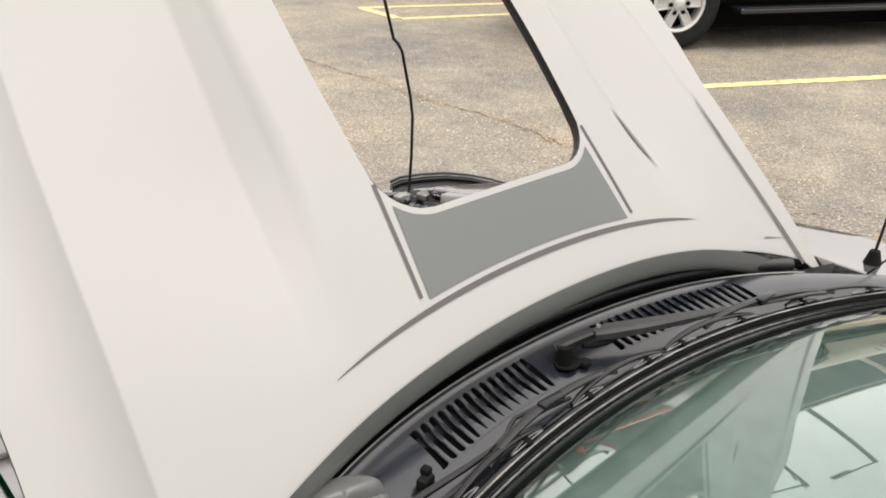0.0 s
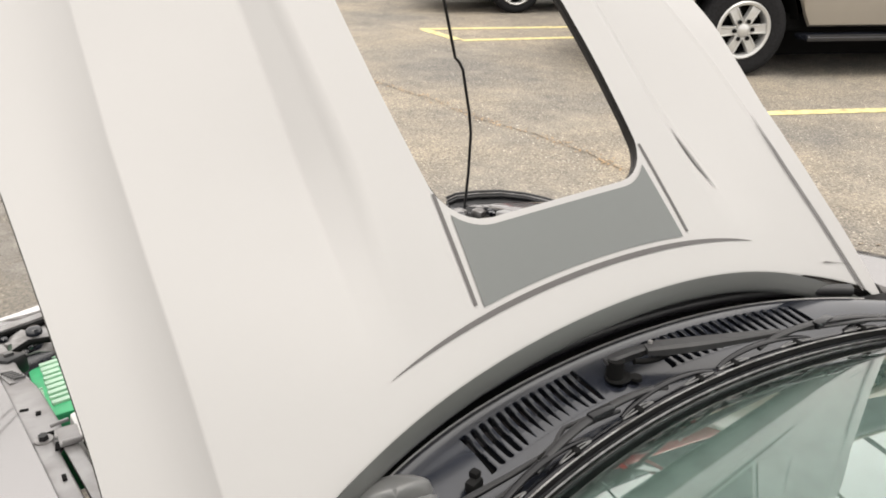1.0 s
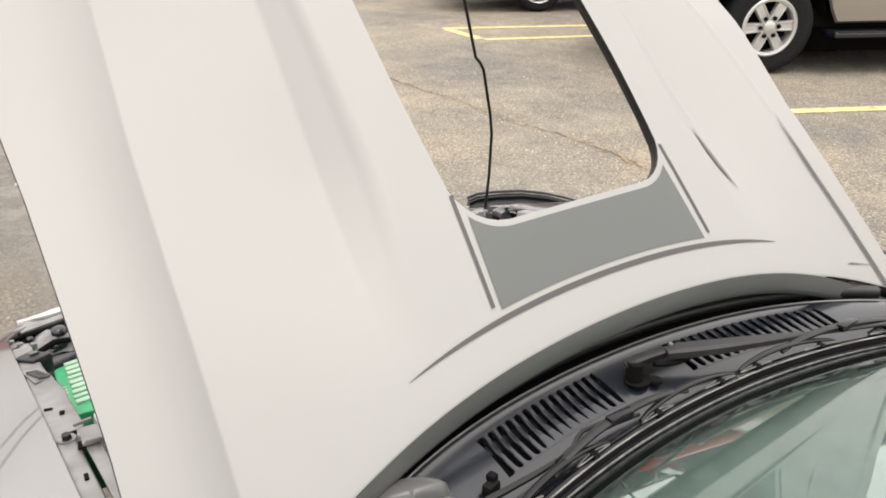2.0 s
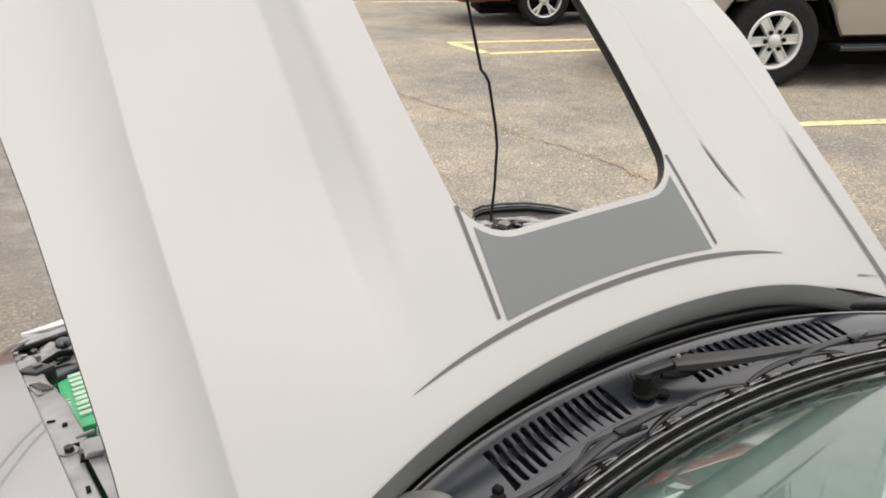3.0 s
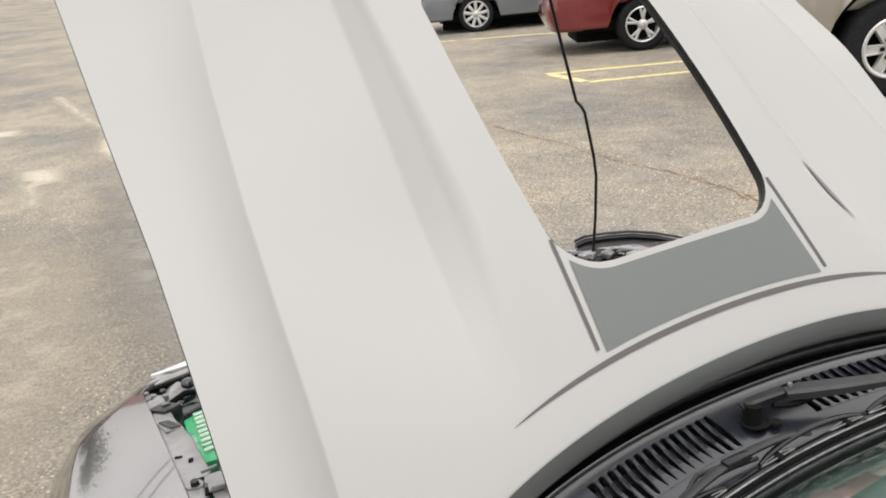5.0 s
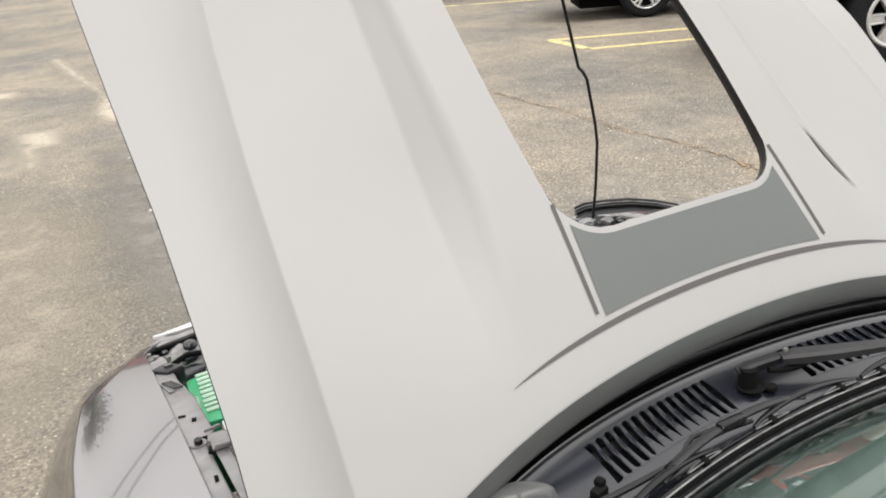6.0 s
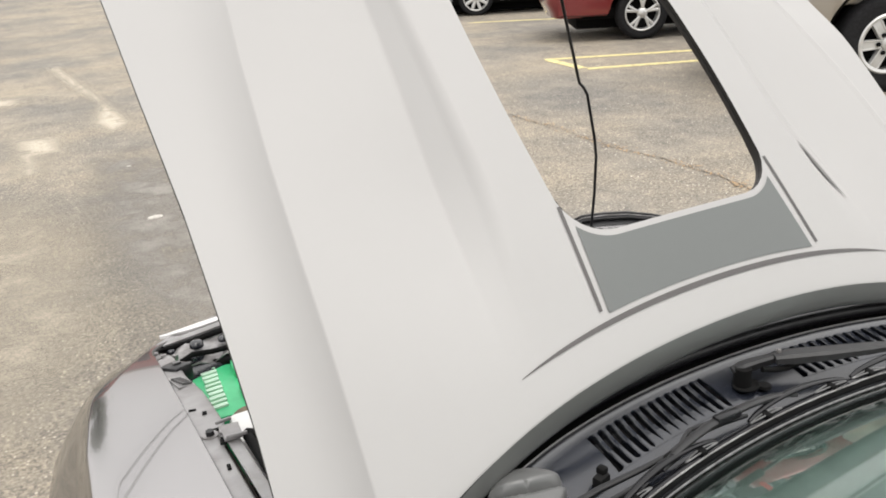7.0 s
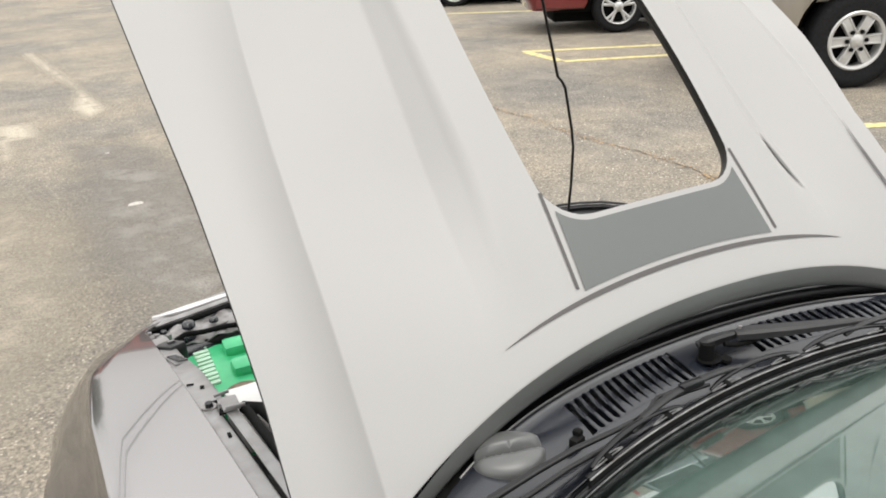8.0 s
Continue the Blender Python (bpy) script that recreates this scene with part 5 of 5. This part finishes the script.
def utility_pole(x, y, h, turn):
    p = new("utility_pole")
    p.matrix_world = pose(x, y, rise(x, y), 0, 0, turn)
    tagged(p, "tall brown wooden utility pole with a crossarm", "utility pole", "utility poles")
    part("pole", tube(bmesh.new(), [(0, 0, -0.2), (0, 0, h * .5), (0.03, 0, h)], 0.16, 10, 0.11), BARK, p, "round wooden pole")
    for z in (h - .4, h - 1.3):
        bm = bmesh.new()
        box(bm, (0, .14, z), (2.4, .10, .12), .01)
        arm = part("crossarm", bm, BARK, p, "wooden crossarm")
        for dx in (-1.05, -.5, .5, 1.05):
            bm = bmesh.new()
            bmesh.ops.create_cone(bm, cap_ends=True, segments=10, radius1=.05, radius2=.03, depth=.2, matrix=pose(dx, .14, z + .16))
            part("insulator", bm, BLACKM, arm, "dark insulator")
    return p


utility_pole(12.2, 73, 9.2, 17)
utility_pole(-11.6, -6, 9.2, 17)
utility_pole(28.5, 27.5, 12.0, 40)


def wire(a, b, sag):
    pts = [Vector(a).lerp(Vector(b), k) - Vector((0, 0, sag * 4 * k * (1 - k))) for k in np.linspace(0, 1, 25)]
    w = part("overhead_wire", tube(bmesh.new(), pts, 0.085, 6), RUBBER)
    return tagged(w, "black overhead cable between two poles", "cable", "overhead cables")


for off in (-0.45, 0.45):
    wire((11.3 + off, 73 - off * .3, 10.4), (-12.5 + off, -6 - off * .3, 9.2), 0.8)
wire((28.5, 27.5, 12.3), (11.3, 73, 10.9), 0.8)


def street_lamp(x, y, h, turn):
    p = new("street_lamp")
    p.matrix_world = pose(x, y, rise(x, y), 0, 0, turn)
    tagged(p, "grey steel parking lot lamp on a tall pole", "street lamp")
    part("pole", tube(bmesh.new(), [(0, 0, 0), (0, 0, h)], 0.13, 10, 0.09), BAY, p, "grey steel pole")
    bm = bmesh.new()
    box(bm, (.6, 0, h - .05), (1.2, .08, .08), .01)
    part("arm", bm, BAY, p, "grey steel arm")
    bm = bmesh.new()
    box(bm, (1.4, 0, h - .1), (.8, .35, .16), .04)
    part("lamp_head", bm, BAY, p, "flat grey lamp head")
    return p


street_lamp(19.6, 15.2, 8.3, 140)

# ---- marks and litter on the asphalt ----
PALE = mat("pale_worn_asphalt", (0.275, 0.243, 0.193), 0.9, vary=0.42, scale=120, bump=0.5, bump_scale=160)


def fade(m, scale, lo, hi):
    """Let a worn patch break up and thin out into the surface under it."""
    n, l = m.node_tree.nodes, m.node_tree.links
    co = n.new("ShaderNodeTexCoord")
    nz = n.new("ShaderNodeTexNoise")
    nz.inputs["Scale"].default_value, nz.inputs["Detail"].default_value, nz.inputs["Roughness"].default_value = scale, 9, 0.72
    l.new(co.outputs["Object"], nz.inputs["Vector"])
    mr = n.new("ShaderNodeMapRange")
    mr.inputs["From Min"].default_value, mr.inputs["From Max"].default_value = lo, hi
    l.new(nz.outputs["Fac"], mr.inputs["Value"])
    at = n.new("ShaderNodeAttribute")
    at.attribute_name = "wear"
    mu = n.new("ShaderNodeMath")
    mu.operation = "MULTIPLY"
    l.new(mr.outputs["Result"], mu.inputs[0])
    l.new(at.outputs["Fac"], mu.inputs[1])
    l.new(mu.outputs[0], n["Principled BSDF"].inputs["Alpha"])
    return m


PALE = fade(PALE, 4.0, 0.14, 0.72)


def stain(name, pts, material, lab, soft, z=0.003):
    """A flat patch inside an outline that thins out towards its edge."""
    def inside(x, y):
        hit, near = False, 9.0
        for (x0, y0), (x1, y1) in zip(pts, pts[1:] + pts[:1]):
            if (y0 > y) != (y1 > y) and x < x0 + (y - y0) * (x1 - x0) / (y1 - y0):
                hit = not hit
            k = min(1.0, max(0.0, ((x - x0) * (x1 - x0) + (y - y0) * (y1 - y0)) / ((x1 - x0) ** 2 + (y1 - y0) ** 2)))
            near = min(near, math.hypot(x - x0 - k * (x1 - x0), y - y0 - k * (y1 - y0)))
        return smooth(-soft * .5, soft, near if hit else -near)
    step = max(0.035, soft * 0.4)
    xs, ys = [p[0] for p in pts], [p[1] for p in pts]
    gx = np.arange(min(xs) - soft, max(xs) + soft + step, step)
    gy = np.arange(min(ys) - soft, max(ys) + soft + step, step)
    bm = bmesh.new()
    layer = bm.verts.layers.float.new("wear")
    vs = []
    for y in gy:
        row = []
        for x in gx:
            v = bm.verts.new((x, y, z))
            v[layer] = inside(x, y)
            row.append(v)
        vs.append(row)
    for a, b in zip(vs, vs[1:]):
        for j in range(len(a) - 1):
            q = (a[j], a[j + 1], b[j + 1], b[j])
            if max(v[layer] for v in q) > 0:
                bm.faces.new(q)
    bmesh.ops.delete(bm, geom=[v for v in bm.verts if not v.link_faces], context="VERTS")
    return tagged(part(name, bm, material, None, "", False), lab, "stain", "stains on the asphalt", "structure")


OLD = fade(mat("worn_road_paint", (0.37, 0.33, 0.265), 0.9, vary=0.35, scale=90, bump=0.5, bump_scale=160), 4.0, 0.27, 0.48)
stain("asphalt_patch", [(-3.6, 1.2), (-1.6, 1.3), (-0.62, 3.0), (-0.60, 4.5), (-0.9, 5.6), (-2.2, 6.0), (-3.8, 5.0)], PALE, "pale tan worn patch of asphalt", 0.40)
stain("asphalt_patch", [(-0.40, 13.6), (-0.18, 13.5), (0.0, 10.4), (0.12, 8.0), (-0.16, 7.5), (-0.28, 8.2), (-0.08, 9.4), (-0.26, 11.2)], OLD, "pale worn streak on the asphalt", 0.16)
stain("asphalt_patch", [(-1.02, 7.95), (-0.56, 7.8), (-0.58, 7.0), (-0.80, 7.05), (-0.82, 6.3), (-1.0, 6.35)], OLD, "pale worn patch of old paint", 0.20)
stain("asphalt_patch", [(-1.6, 11.2), (-0.80, 10.6), (-0.82, 10.0), (-1.6, 10.4)], OLD, "pale worn patch of old paint", 0.24)
SEALED = fade(mat("grey_sealed_asphalt", (0.182, 0.169, 0.151), 0.88, vary=0.45, scale=110, bump=0.5, bump_scale=160), 3.0, 0.22, 0.62)
stain("asphalt_patch", [(-0.52, 2.5), (-0.62, 3.6), (-0.60, 4.8), (-0.45, 6.4), (-0.05, 6.8), (0.25, 5.2), (0.2, 3.4), (0.0, 2.3)], SEALED, "darker grey patch of asphalt", 0.30, 0.0075)

CRACKM = mat("dirt_filled_crack", (0.085, 0.068, 0.05), 0.9, vary=0.4, scale=60)
CRACK = [(3.0, 7.6), (3.05, 6.4), (3.02, 5.54), (3.04, 4.88), (2.97, 4.11), (3.03, 3.55), (3.01, 3.07), (2.94, 2.68), (2.82, 1.9), (2.62, 1.1), (2.5, 0.2)]
rnd = random.Random(5)
rows = []
for (x0, y0), (x1, y1) in zip(CRACK, CRACK[1:]):
    for i in range(14):
        k = i / 14
        x, y = x0 + (x1 - x0) * k + rnd.gauss(0, .008), y0 + (y1 - y0) * k
        w = rnd.choice((.0005, .001, .0025, .005))
        rows.append([(x - w, y, 0.0045), (x + w, y, 0.0045)])
tagged(part("asphalt_crack", sheet(rows), CRACKM, None, "", False), "thin dark crack across the asphalt", "crack", kind="structure")
bm = bmesh.new()
for (x0, y0), (x1, y1) in zip(CRACK, CRACK[1:]):
    for i in range(int(70 * math.hypot(x1 - x0, y1 - y0) * (2.6 if y0 < 3.2 else 1.4))):
        k = rnd.random()
        c = Vector((x0 + (x1 - x0) * k + rnd.gauss(0, .035), y0 + (y1 - y0) * k + rnd.gauss(0, .05), 0.006 + rnd.uniform(0, .006)))
        a = rnd.uniform(0, 6.28)
        r = rnd.uniform(.005, .016)
        d, e = Vector((math.cos(a), math.sin(a), rnd.uniform(-.3, .3))) * r, Vector((-math.sin(a), math.cos(a), rnd.uniform(-.3, .3))) * r * .5
        bm.faces.new([bm.verts.new(c + q) for q in (d, e, -d, -e)])
for i in range(160):
    c = Vector((rnd.uniform(2.3, 3.1), rnd.uniform(0.2, 1.6), 0.006))
    a = rnd.uniform(0, 6.28)
    r = rnd.uniform(.006, .02)
    d, e = Vector((math.cos(a), math.sin(a), rnd.uniform(-.3, .3))) * r, Vector((-math.sin(a), math.cos(a), rnd.uniform(-.3, .3))) * r * .5
    bm.faces.new([bm.verts.new(c + q) for q in (d, e, -d, -e)])
tagged(part("leaf_litter", bm, LEAF, None, "", False), "dry tan leaf litter lying along the crack", "litter", kind="stuff")
FLECK = mat("pale_flecks", (0.55, 0.52, 0.46), 0.85, vary=0.3, scale=50)
bm = bmesh.new()
for i in range(420):
    k = rnd.random()
    if i % 3:
        c = Vector((rnd.uniform(1.0, 6.0), rnd.uniform(1.2, 9.0), 0.005))
    else:
        c = Vector((3.0 - 0.5 * k + rnd.gauss(0, .12), 4.6 - 4.2 * k, 0.006))
    a = rnd.uniform(0, 6.28)
    r = rnd.uniform(.003, .009)
    d, e = Vector((math.cos(a), math.sin(a), 0)) * r, Vector((-math.sin(a), math.cos(a), 0)) * r * .7
    top = bm.verts.new(c + Vector((0, 0, r * .5)))
    ring = [bm.verts.new(c + q) for q in (d, e, -d, -e)]
    for p, q in zip(ring, ring[1:] + ring[:1]):
        bm.faces.new((p, q, top))
tagged(part("gravel_flecks", bm, FLECK, None, "", False), "pale chips of gravel scattered on the asphalt", "gravel", kind="stuff")
STONE = mat("pale_grey_stone", (0.42, 0.40, 0.365), 0.85, vary=0.25, scale=40, bump=0.4, bump_scale=120)
for x, y, r in ((-0.25, 4.58, .045), (-0.2, 6.1, .02)):
    bm = bmesh.new()
    bmesh.ops.create_icosphere(bm, subdivisions=2, radius=r)
    bmesh.ops.scale(bm, vec=(1.1, .7, .3), verts=bm.verts)
    ob = part("pale_stone", placed(bm, pose(x, y, r * .25)), STONE)
    tagged(ob, "small pale stone lying on the asphalt", "stone", "stones")
